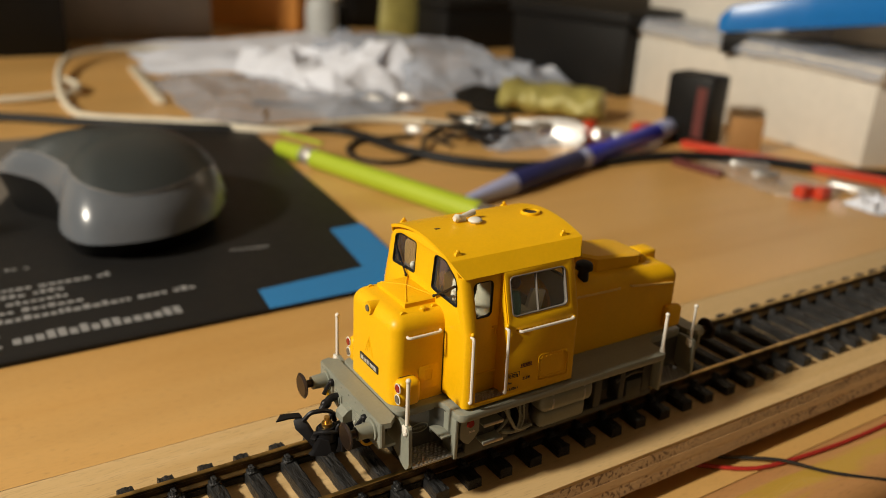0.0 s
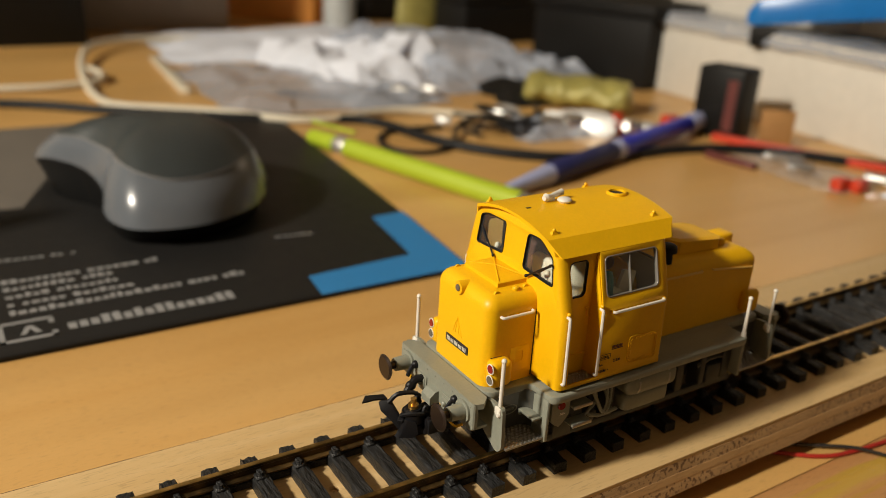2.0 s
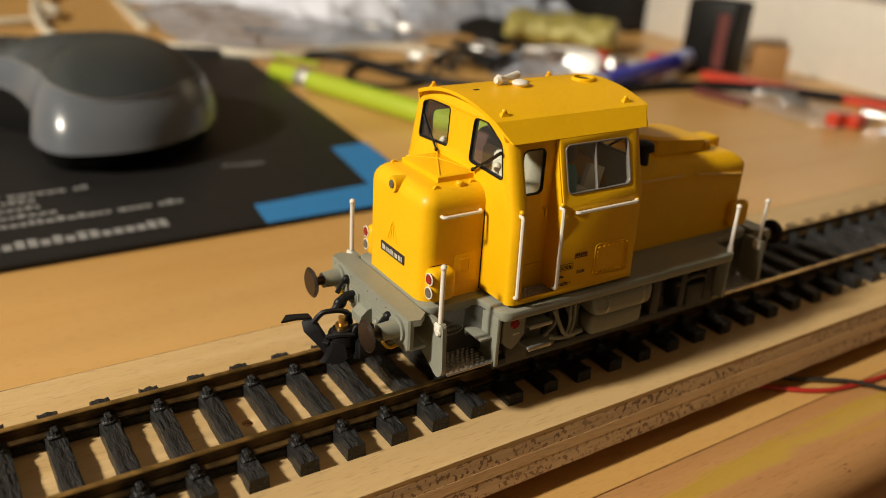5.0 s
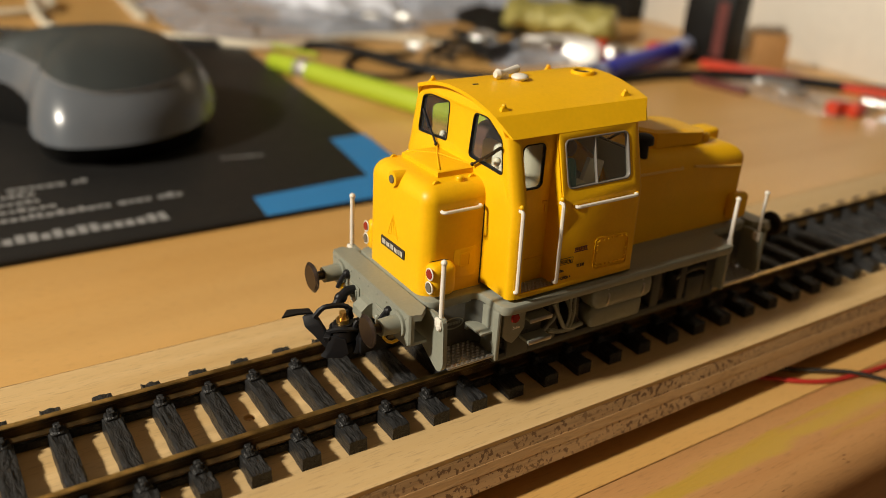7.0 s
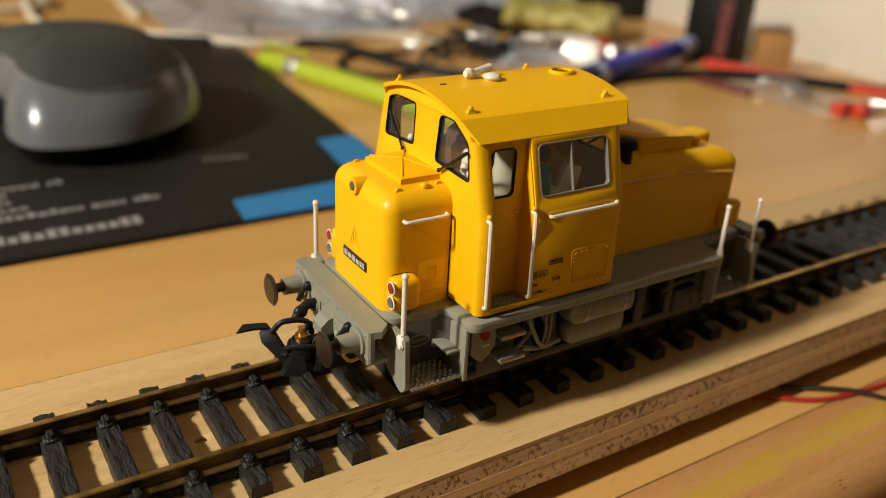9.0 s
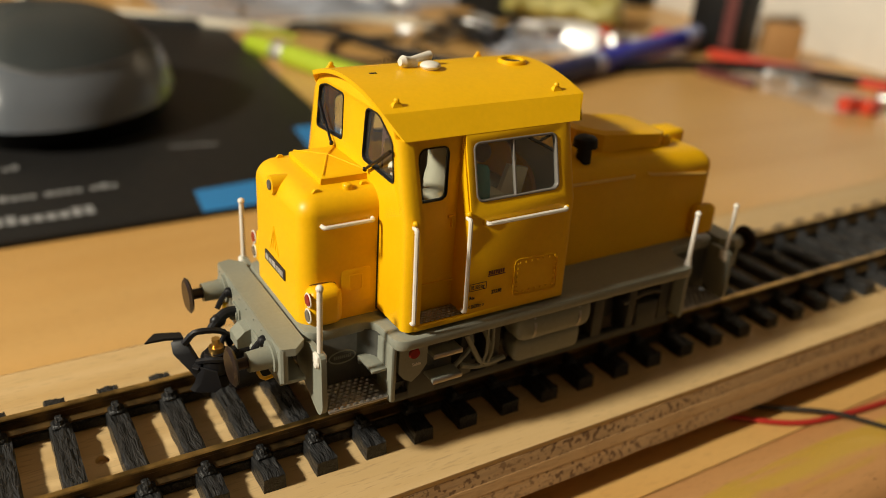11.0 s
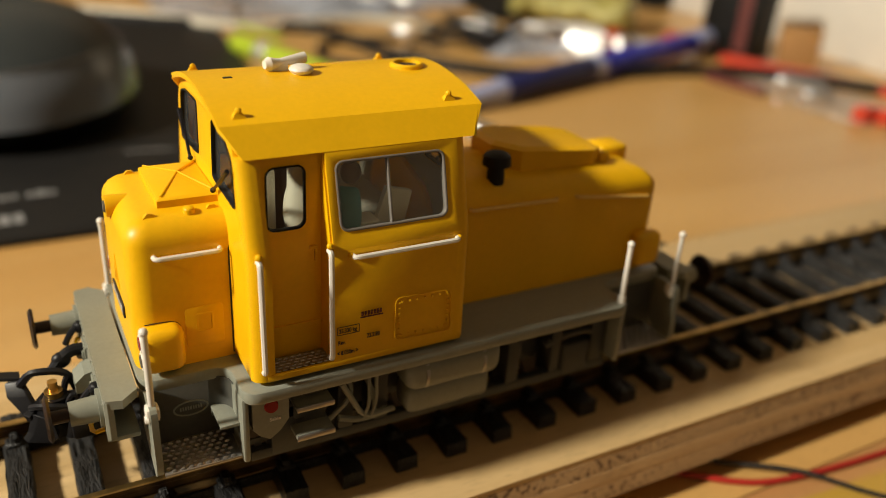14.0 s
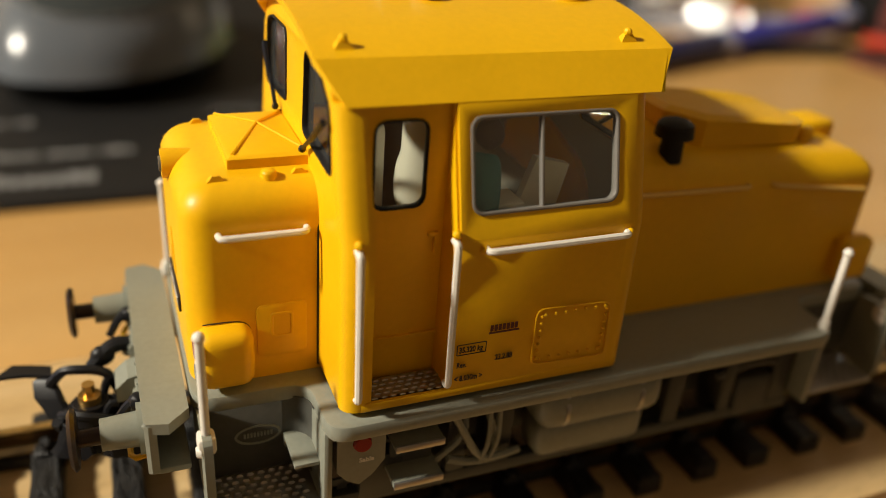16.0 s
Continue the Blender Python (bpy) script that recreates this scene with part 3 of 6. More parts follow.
def bar(bm, a, b, r=0.42, stand=(0, 0, 0)):
    """A grab rail: a straight bar whose bent ends run back to the wall."""
    a, b, st = Vector(a), Vector(b), Vector(stand)
    d = (b - a).normalized() * 0.5
    tube(bm, [a - st, a - st * 0.3, a + d * 0.6, a + d * 1.6, b - d * 1.6, b - d * 0.6, b - st * 0.3, b - st], r, 8, 1)


def build_loco():
    L = thing("model_locomotive", (22, 0, 4.5), "yellow and grey model diesel shunting locomotive standing on the track", "model locomotive")
    # underframe
    bm = bmesh.new()
    outline = [(-11.6, -11.0), (-2.2, -11.0), (-2.2, -17.6), (49.9, -17.6), (49.9, -11.0), (61, -11.0), (61, 11.0), (49.9, 11.0), (49.9, 17.6), (-2.2, 17.6), (-2.2, 11.0), (-11.6, 11.0)]
    join(bm, plate(soften(outline, 2.0), [], 1.55, Matrix.Translation((0, 0, 18.62)), bevel=0.28))
    part("running_plate", bm, M_GREY, L, "grey painted running plate")
    def piece(name, mat, label, *a, bev=0.25):
        q = bmesh.new()
        box(q, *a, bev)
        return part(name, q, mat, L, label)

    for s in (-1, 1):
        piece("valance", M_GREY, "grey running plate valance", -1.7, 49.4, *sorted((s * 15.6, s * 14.9)), 16.4, 18.0)
        piece("frame_plate", M_FRAME_SHADE, "grey frame side plate", -10.4, 60.4, *sorted((s * 10.9, s * 10.2)), 9.6, 18.35, bev=0.2)
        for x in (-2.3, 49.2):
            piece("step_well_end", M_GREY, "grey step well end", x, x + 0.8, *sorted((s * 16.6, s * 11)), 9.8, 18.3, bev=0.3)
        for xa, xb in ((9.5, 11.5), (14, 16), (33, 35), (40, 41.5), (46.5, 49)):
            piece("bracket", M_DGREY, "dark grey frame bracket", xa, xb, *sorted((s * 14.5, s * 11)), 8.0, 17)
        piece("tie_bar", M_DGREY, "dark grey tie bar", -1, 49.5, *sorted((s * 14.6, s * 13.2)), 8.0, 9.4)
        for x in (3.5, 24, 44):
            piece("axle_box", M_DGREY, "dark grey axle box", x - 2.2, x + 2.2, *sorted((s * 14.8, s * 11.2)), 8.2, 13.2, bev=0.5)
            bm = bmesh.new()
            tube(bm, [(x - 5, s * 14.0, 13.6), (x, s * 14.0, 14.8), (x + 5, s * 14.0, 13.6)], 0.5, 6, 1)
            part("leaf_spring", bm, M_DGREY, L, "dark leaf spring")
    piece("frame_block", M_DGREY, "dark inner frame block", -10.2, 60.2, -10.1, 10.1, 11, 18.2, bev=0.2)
    for x in (3.5, 24.0, 44.0):
        for s in (-1, 1):
            bm = bmesh.new()
            cyl(bm, (x, s * 8.0, 10.2), (x, s * 10.0, 10.2), 5.7, None, 40)
            cyl(bm, (x, s * 7.4, 10.2), (x, s * 8.0, 10.2), 6.3, None, 40)
            cyl(bm, (x, 0, 10.2), (x, s * 10.6, 10.2), 1.0, None, 12)
            part("wheel", bm, M_BRONZE, L, "dark metal wheel")
    # under-floor gear on each side
    for s in (-1, 1):
        def yy(a, b):
            return sorted((s * a, s * b))
        bm = bmesh.new()
        box(bm, 17.6, 30.8, *yy(16.8, 11.5), 13.1, 17.7, 1.7, 6)
        part("air_tank", bm, M_GREY, L, "grey under-floor tank")
        bm = bmesh.new()
        for x in (20.1, 28.0):
            pr = [(y, z + 1.6) for y, z in ((15.4, 11.45), (16.5, 12.1), (16.92, 13.2), (16.92, 14.4), (16.5, 15.4), (15.2, 15.98), (15.2, 15.4), (16.2, 14.6), (16.2, 13.2), (15.4, 12.4))]
            loft(bm, [[(xx, s * y, z) for y, z in pr] for xx in (x - 0.2, x + 0.2)])
        bmesh.ops.recalc_face_normals(bm, faces=bm.faces[:])
        part("tank_strap", bm, M_STEEL, L, "bright tank straps")
        bm = bmesh.new()
        box(bm, 18.2, 30.0, *yy(15.6, 11.5), 9.1, 13.3, 1.2, 4)
        part("battery_box", bm, M_GREY, L, "grey battery box")
        bm = bmesh.new()
        pts = [(-1.2, 17.6), (2.9, 17.6), (2.9, 14.6), (1.9, 13.2), (0.7, 12.3), (-0.4, 13.0), (-1.2, 14.0)]
        pts = pts if s < 0 else pts[::-1]
        rr = [[(x, s * y, z) for x, z in pts] for y in (12.0, 16.4, 16.6)]
        loft(bm, rr)
        sand = part("sand_box", bm, M_GREY, L, "grey sand box with a red dot")
        bm = bmesh.new()
        cyl(bm, (0.9, s * 16.5, 16.7), (0.9, s * 16.9, 16.7), 0.85, 0.7, 18)
        part("cap", bm, M_RED, sand, "small red cap")
        if s < 0:
            lettering("printed_word", "Sable", 0.62, frame_axes((0.65, -16.66, 14.75), (1, 0, 0), (0, 0, 1)), M_WHITE, sand, 0.02)
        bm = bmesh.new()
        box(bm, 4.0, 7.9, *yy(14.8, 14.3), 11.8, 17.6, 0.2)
        part("step_hanger", bm, M_FRAME_SHADE, L, "grey step hanger")
        for xa, xb, ya, z in ((3.7, 8.1, 16.9, 15.2), (3.6, 8.1, 17.2, 11.5)):
            bm = bmesh.new()
            box(bm, xa, xb, *yy(ya, 12.6), z, z + 0.5, 0.1)
            step = part("cab_step", bm, M_GREY, L, "grey cab step")
            bm = bmesh.new()
            box(bm, xa, xb, *yy(ya + 0.14, ya - 0.1), z - 0.1, z + 0.6, 0.08)
            part("tread_edge", bm, M_STEEL, step, "bright worn step edge")
        rods = [([(x, s * 13.5, 17), (x + 1.2, s * 15.2, 14.5), (x + dx, s * 15.0, 11.2)], 0.32) for x, dx in ((10.2, -2.5), (12.4, 1.5))]
        rods += [([(x, s * 15.6, 16.6), (x, s * 15.9, 13.0), (x - 0.6, s * 15.6, 11.0)], 0.22) for x in (12.9, 13.8)]
        rods += [([(9.4, s * 15, 11.4), (12.0, s * 15.4, 10.6), (16.5, s * 15, 10.8)], 0.4), ([(9.6, s * 15.4, 16.4), (11.0, s * 15.5, 13.6), (12.4, s * 15.5, 11.0), (15.6, s * 15.5, 11.2)], 0.36)]
        for pts, r in rods:
            bm = bmesh.new()
            tube(bm, pts, r, 7, 2)
            part("brake_rod", bm, M_GREY, L, "thin grey brake rod")
        bm = bmesh.new()
        bar_pts = soften([(-1.6, 9.0), (12.6, 9.4), (12.6, 10.9), (-1.6, 10.5)], 0.6)
        holes = [[(hx + 0.28 * math.cos(2 * math.pi * k / 10), 9.6 + 0.025 * hx + 0.28 * math.sin(2 * math.pi * k / 10)) for k in range(10)] for hx in (-0.6, 0.8, 1.6, 10.2, 11.8)]
        join(bm, plate(bar_pts, holes, 0.3, frame_axes((0, s * 13.6, 0), (1, 0, 0), (0, 0, 1)), 0.05))
        part("drilled_bar", bm, M_FRAME_SHADE, L, "drilled grey frame bar")
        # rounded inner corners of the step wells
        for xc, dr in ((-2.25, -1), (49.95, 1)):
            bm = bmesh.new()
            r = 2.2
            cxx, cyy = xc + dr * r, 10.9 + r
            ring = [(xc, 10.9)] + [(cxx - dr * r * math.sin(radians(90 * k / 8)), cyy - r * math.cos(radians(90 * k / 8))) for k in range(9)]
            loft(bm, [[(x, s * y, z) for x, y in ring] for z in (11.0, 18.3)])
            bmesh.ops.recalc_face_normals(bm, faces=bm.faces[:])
            part("well_corner", bm, M_FRAME_SHADE, L, "rounded inner well corner")
        # corner steps at both ends
        for x0, x1, xp in ((-10.6, -2.4, -11.0), (49.9, 59.2, 60.2)):
            bm = bmesh.new()
            box(bm, x0, x1, *yy(16.3, 10.8), 10.5, 10.9, 0.1)
            nx = 8
            for i in range(nx):
                for j in range(8):
                    x = x0 + 0.55 + (x1 - x0 - 1.0) * (i + 0.5 * (j % 2)) / nx
                    y = s * (11.3 + 4.7 * j / 7)
                    ball(bm, (x, y, 10.9), 0.33, (1.05, 0.6, 0.8), 6)
            part("foot_step", bm, M_TREAD, L, "steel chequer-plate foot step")
            bm = bmesh.new()
            side = soften([(11.4, 18.7), (15.4, 18.7), (15.9, 10.9), (14.6, 9.5), (7.6, 13.3), (7.6, 16.6)], 0.9, 3)
            loft(bm, [[(xp + dx, s * y, z) for y, z in (side if s < 0 else side[::-1])] for dx in (-0.35, 0.35)])
            part("step_plate", bm, M_GREY, L, "grey step support plate")
            bm = bmesh.new()
            xr = xp
            zt = 27.3 if xp < 0 else 26.2
            cyl(bm, (xr, s * 14.2, 17.0), (xr, s * 14.2, zt), 0.36 if xp < 0 else 0.3, None, 12)
            ball(bm, (xr, s * 14.2, zt + 0.2), 0.5, seg=10)
            cyl(bm, (xr - 0.5, s * 14.6, 17.3), (xr - 0.85, s * 14.6, 17.3), 0.55, 0.4, 12)
            box(bm, xr - 0.7, xr + 0.7, *yy(15.0, 13.4), 17.0, 18.6, 0.3)
            part("hand_post", bm, M_WHITE, L, "white shunter's hand post")
        bm = bmesh.new()
        box(bm, -4.4, -2.2, *yy(15.4, 11), 14.2, 14.6, 0.08)
        box(bm, -4.4, -2.2, *yy(11.6, 11), 13.4, 14.4, 0.08)
        part("small_step", bm, M_GREY, L, "small grey middle step")
        bm = bmesh.new()
        cyl(bm, (48.9, s * 16.5, 19), (48.9, s * 16.5, 27.7), 0.38, None, 12)
        ball(bm, (48.9, s * 16.5, 27.9), 0.5, seg=10)
        cyl(bm, (48.9, s * 16.5, 19.2), (48.9, s * 16.5, 20.3), 0.62, 0.5, 12)
        part("hand_post", bm, M_WHITE, L, "white shunter's hand post")
    bm = bmesh.new()
    ring = [(-6.5 + 1.95 * math.cos(2 * math.pi * k / 24), 14.8 + 1.0 * math.sin(2 * math.pi * k / 24)) for k in range(24)]
    ring2 = [(-6.5 + 1.75 * math.cos(2 * math.pi * k / 24), 14.8 + 0.82 * math.sin(2 * math.pi * k / 24)) for k in range(24)]
    join(bm, plate(ring, [ring2], 0.12, frame_axes((0, -10.93, 0), (1, 0, 0), (0, 0, 1))))
    for k in range(9):
        box(bm, -7.68 + 0.28 * k, -7.52 + 0.28 * k, -11.0, -10.85, 14.6, 15.05, 0)
    part("builders_plate", bm, M_GREY, L, "raised oval plate, grey")

    # buffer beams, buffers, couplers
    for end in (0, 1):
        def ex(x):
            return x if end == 0 else 50.0 - x
        bm = bmesh.new()
        pr = [(-12.5, 19.2), (12.5, 19.2), (12.7, 19.0), (12.7, 14.3), (12.1, 13.7), (-12.1, 13.7), (-12.7, 14.3), (-12.7, 19.0)]
        loft(bm, [[(ex(x), y * k, z) for y, z in pr] for x, k in ((-15.4, 0.985), (-15.1, 1), (-14.5, 1))])
        loft(bm, [[(ex(-15.25), -12.6, z), (ex(-13.6), -13.0, z), (ex(-11.9), -11.4, z), (ex(-11.9), 11.4, z), (ex(-13.6), 13.0, z), (ex(-15.25), 12.6, z)] for z in (18.2, 19.24)])
        box(bm, *sorted((ex(-14.6), ex(-12.1))), -12.4, 12.4, 13.8, 14.4, 0.15)
        beam = part("buffer_beam", bm, M_GREY, L, "grey painted buffer beam")
        for s in (-1, 1):
            bm = bmesh.new()
            cyl(bm, (ex(-15.3), s * 9.6, 16.6), (ex(-15.8), s * 9.6, 16.6), 2.1, None, 20)
            cyl(bm, (ex(-15.8), s * 9.6, 16.6), (ex(-18.6), s * 9.6, 16.6), 1.45, 1.3, 20)
            part("buffer_sleeve", bm, M_GREY, beam, "grey buffer housing")
            bm = bmesh.new()
            cyl(bm, (ex(-18.4), s * 9.6, 16.6), (ex(-20.4), s * 9.6, 16.6), 0.75, None, 14)
            cyl(bm, (ex(-20.3), s * 9.6, 16.6), (ex(-20.6), s * 9.6, 16.6), 2.3, 2.55, 28)
            cyl(bm, (ex(-20.6), s * 9.6, 16.6), (ex(-20.9), s * 9.6, 16.6), 2.55, 2.1, 28)
            part("buffer_head", bm, M_BRONZE, beam, "bronze-brown round buffer head")
            bm = bmesh.new()
            tube(bm, [(ex(-15.3), s * 6.9, 17.6), (ex(-16.0), s * 6.9, 17.4), (ex(-16.8), s * 6.8, 16.4), (ex(-17.4), s * 6.7, 15.3)], 0.4, 7, 1)
            ball(bm, (ex(-15.6), s * 6.9, 17.3), 0.8, seg=8)
            part("brake_hose", bm, M_BLACK, beam, "black brake hose")
            bm = bmesh.new()
            tube(bm, [(ex(-15.3), s * 8.6, 14.9), (ex(-16.1), s * 8.3, 14.8), (ex(-16.3), s * 6.6, 14.5), (ex(-16.0), s * 4.8, 14.9), (ex(-15.2), s * 4.0, 15.2)] if s > 0 else [(ex(-15.2), -6.6, 13.6), (ex(-16.6), -6.9, 13.2), (ex(-16.6), -9.2, 13.2), (ex(-15.2), -9.4, 13.6)], 0.26, 6, 1)
            part("shunting_grip", bm, M_YEL, beam, "small yellow shunting handle")
        bm = bmesh.new()
        for y in (-4.2, 4.2):
            box(bm, *sorted((ex(-15.9), ex(-15.3))), y - 1.0, y + 1.0, 13.6, 16.0, 0.15)
            ball(bm, (ex(-16.0), y, 15.0), 0.55, seg=8)
        loft(bm, [[(ex(x), y, z) for y, z in ((-1.5, 13.4), (1.5, 13.4), (1.5, zt), (-1.5, zt))] for x, zt in ((-15.3, 16.0), (-16.2, 15.8), (-17.3, 14.8))])
        for y in (-4.2, 4.2):
            box(bm, *sorted((ex(-15.65), ex(-15.35))), y - 1.5, y + 1.5, 13.2, 16.6, 0.1)
        for k in range(9):
            ball(bm, (ex(-15.4), -11.6 + 2.9 * k, 18.3), 0.17, seg=6)
        part("beam_bracket", bm, M_GREY, beam, "grey bolted bracket", smooth=20)
        # close coupler: shank, core with brass pin, slanting blade, paddle, hoop and hooks
        coup = thing("coupler", (ex(-20), 0, 8), "", "")
        coup.parent = L
        coup.matrix_parent_inverse = Matrix.Translation(-PLACE[L] - Vector((0, 0, 0.6 * U)))

        def slab(sections, bev=0.12):
            q = bmesh.new()
            loft(q, [[(ex(x), y, z) for x, y, z in ring] for ring in sections])
            bmesh.ops.recalc_face_normals(q, faces=q.faces[:])
            bmesh.ops.bevel(q, geom=q.edges[:], offset=bev, segments=1, affect="EDGES")
            return q

        bm = bmesh.new()
        box(bm, *sorted((ex(-18.4), ex(-13.4))), -3.4, 3.0, 9.0, 12.0, 0.4)
        part("shank", bm, M_BLACK, coup, "black plastic coupler shank")
        bm = bmesh.new()
        cyl(bm, (ex(-19.6), 0.4, 8.6), (ex(-19.6), 0.4, 10.4), 2.0, 2.1, 22)
        cyl(bm, (ex(-19.6), 0.4, 10.8), (ex(-19.6), 0.4, 12.6), 2.3, 2.1, 22)
        cyl(bm, (ex(-19.6), 0.4, 10.3), (ex(-19.6), 0.4, 10.9), 1.6, None, 22)
        cyl(bm, (ex(-19.6), 0.4, 12.5), (ex(-19.6), 0.4, 13.3), 1.7, 1.5, 20)
        part("core", bm, M_BLACK, coup, "round black coupler core")
        bm = bmesh.new()
        cyl(bm, (ex(-19.6), 0.4, 13.0), (ex(-19.6), 0.4, 14.0), 1.0, None, 16)
        cyl(bm, (ex(-19.6), 0.4, 14.0), (ex(-19.6), 0.4, 15.2), 0.55, None, 14)
        part("pin", bm, M_BRASS, coup, "small brass pin")
        part("blade", slab([[(-24.6, 4.8, 13.3), (-24.1, 5.0, 13.5), (-22.4, 3.9, 14.0), (-22.8, 3.7, 13.8)],
                            [(-24.6, 3.8, 12.0), (-24.0, 4.1, 12.0), (-21.8, 2.8, 12.5), (-22.4, 2.4, 12.5)],
                            [(-23.0, 1.8, 10.0), (-22.5, 2.1, 10.0), (-20.9, 1.2, 10.3), (-21.4, 0.9, 10.3)],
                            [(-21.9, 0.4, 8.3), (-21.4, 0.8, 8.3), (-20.0, 0.2, 8.5), (-20.4, -0.1, 8.5)]]), M_BLACK, coup, "slanting black guide blade")
        part("paddle", slab([[(-22.8, 4.4, 13.5), (-22.8, 6.0, 13.5), (-22.8, 6.0, 13.9), (-22.8, 4.4, 13.9)],
                             [(-25.2, 5.0, 13.6), (-25.0, 6.6, 13.6), (-25.0, 6.6, 14.0), (-25.2, 5.0, 14.0)],
                             [(-27.8, 5.0, 13.7), (-26.2, 6.9, 13.7), (-26.2, 6.9, 14.0), (-27.8, 5.0, 14.0)]], 0.06), M_BLACK, coup, "flat black uncoupling paddle")
        for pts, r in (([(-23.0, 3.6, 13.4), (-21.8, 3.2, 15.0), (-20.9, 2.8, 15.3), (-18.9, 2.4, 15.2), (-17.7, 2.2, 14.6), (-17.2, 2.2, 12.6)], 0.48),
                       ([(-22.2, 0.4, 12.2), (-21.4, -0.8, 13.0), (-19.8, -1.8, 13.2), (-18.2, -1.6, 12.6), (-17.2, -1.2, 11.6)], 0.40)):
            bm = bmesh.new()
            tube(bm, [(ex(q), w, z) for q, w, z in pts], r, 6, 1)
            part("lifting_hoop", bm, M_BLACK, coup, "black lifting hoop")
        part("guide_horn", slab([[(-23.6, 0.4, 8.3), (-23.2, -0.6, 8.2), (-20.6, -1.6, 8.0), (-20.8, -0.6, 8.0)],
                                 [(-23.0, 0.0, 9.4), (-22.4, -0.9, 9.4), (-19.8, -2.4, 9.2), (-19.8, -1.8, 9.2)],
                                 [(-22.2, -0.4, 12.0), (-21.6, -1.2, 12.0), (-20.2, -2.1, 11.6), (-20.2, -1.5, 11.6)]]), M_BLACK, coup, "black side guide plate")
        part("guide_horn", slab([[(-19.2, -2.4, 9.0), (-18.6, -2.9, 9.0), (-14.8, -2.6, 9.0), (-14.8, -2.0, 9.0)],
                                 [(-18.9, -2.6, 10.4), (-18.3, -3.1, 10.4), (-16.2, -2.8, 10.8), (-16.2, -2.0, 10.8)],
                                 [(-18.4, -2.4, 12.6), (-17.8, -2.8, 12.6), (-16.8, -2.4, 11.6), (-16.8, -2.0, 11.6)]]), M_BLACK, coup, "black rear guide plate")
        part("cross_pin", slab([[(-22.8, 0.2, 10.6), (-22.2, -0.4, 10.6), (-21.4, 0.2, 10.6), (-22.0, 0.8, 10.6)],
                                [(-23.2, 0.0, 11.8), (-22.4, -0.8, 11.8), (-21.0, 0.4, 12.4), (-21.8, 1.2, 12.4)]]), M_BLACK, coup, "black latch block")
        for y, z0 in ((1.8, 13.6), (-1.2, 12.8), (2.9, 12.4)):
            bm = bmesh.new()
            tube(bm, [(ex(-18.6), y, z0 - 1.2), (ex(-18.2), y + 0.2, z0 + 0.4), (ex(-17.6), y + 0.3, z0 + 1.0), (ex(-17.2), y + 0.2, z0 + 0.5)], 0.34, 6, 1)
            part("hook", bm, M_BLACK, coup, "small black hook")
        bm = bmesh.new()
        tube(bm, [(ex(-15.6), 4.2, 16.4), (ex(-17.0), 4.1, 16.6), (ex(-18.2), 3.9, 15.8), (ex(-19.2), 3.6, 14.6)], 0.75, 10, 2)
        ball(bm, (ex(-18.2), 3.9, 15.6), 1.05, (1.1, 0.8, 1), 10)
        part("hose_end", bm, M_BLACK, coup, "black hose coupling")

    # front hood
    FARSIDE[0] = 0.88
    bm = bmesh.new()
    hood(bm, -11.3, -0.7, 9.2, 2.3, 19.4, 34.0, 2.6, 0.9)
    fh = part("front_hood", bm, M_YEL, L, "yellow front engine hood with rounded edges")
    bm = bmesh.new()
    base = [(-7.2, -5.6), (-0.9, -5.6), (-0.9, 5.6), (-7.2, 5.6)]
    top = [(-6.7, -5.1), (-1.0, -5.1), (-1.0, 5.1), (-6.7, 5.1)]
    loft(bm, [[(x, y, 36.4) for x, y in base], [(x, y, 37.5) for x, y in base], [(x, y, 37.75) for x, y in top], [(-4.0 + (x + 4.0) * 0.1, y * 0.1, 38.4) for x, y in top]])
    for a, b in (((-6.7, -5.1), (-1.0, 5.1)), ((-6.7, 5.1), (-1.0, -5.1))):
        tube(bm, [(*a, 37.8), (-3.9, 0, 38.45), (*b, 37.8)], 0.14, 6)
    part("hatch", bm, M_YEL, fh, "raised yellow hatch with crossed ribs", smooth=20)
    bm = bmesh.new()
    for x, y in ((-8.3, -7.0), (-8.1, 6.6), (-1.9, -6.7), (-2.0, 6.7)):
        z = 36.2
        loft(bm, [[(x - 0.9, y - 0.3, z), (x + 0.9, y - 0.3, z), (x + 0.9, y + 0.3, z), (x - 0.9, y + 0.3, z)],
                  [(x - 0.25, y - 0.2, z + 0.75), (x + 0.25, y - 0.2, z + 0.75), (x + 0.25, y + 0.2, z + 0.75), (x - 0.25, y + 0.2, z + 0.75)]])
    part("lifting_lug", bm, M_YEL, fh)
    bm = bmesh.new()
    cyl(bm, (-4.3, -7.0, 35.9), (-4.3, -7.0, 36.9), 0.62, None, 14)
    ball(bm, (-4.3, -7.0, 36.9), 0.62, (1, 1, 0.5), 12)
    part("filler_cap", bm, M_YEL, fh)
    bm = bmesh.new()
    rr = []
    for x, r in ((-11.7, 1.22), (-11.2, 1.25), (-8.6, 1.1), (-5.6, 0.2)):
        rr.append([(x, r * math.cos(2 * math.pi * k / 18), 35.4 + r * math.sin(2 * math.pi * k / 18) + (0.3 if x > -6 else 0)) for k in range(18)])
    loft(bm, rr)
    hl = part("headlamp", bm, M_YEL, fh, "faired headlamp housing")
    bm = bmesh.new()
    cyl(bm, (-11.72, 0, 35.4), (-11.9, 0, 35.4), 0.68, 0.6, 20)
    part("lens", bm, M_LENS, hl, "clear round lens")
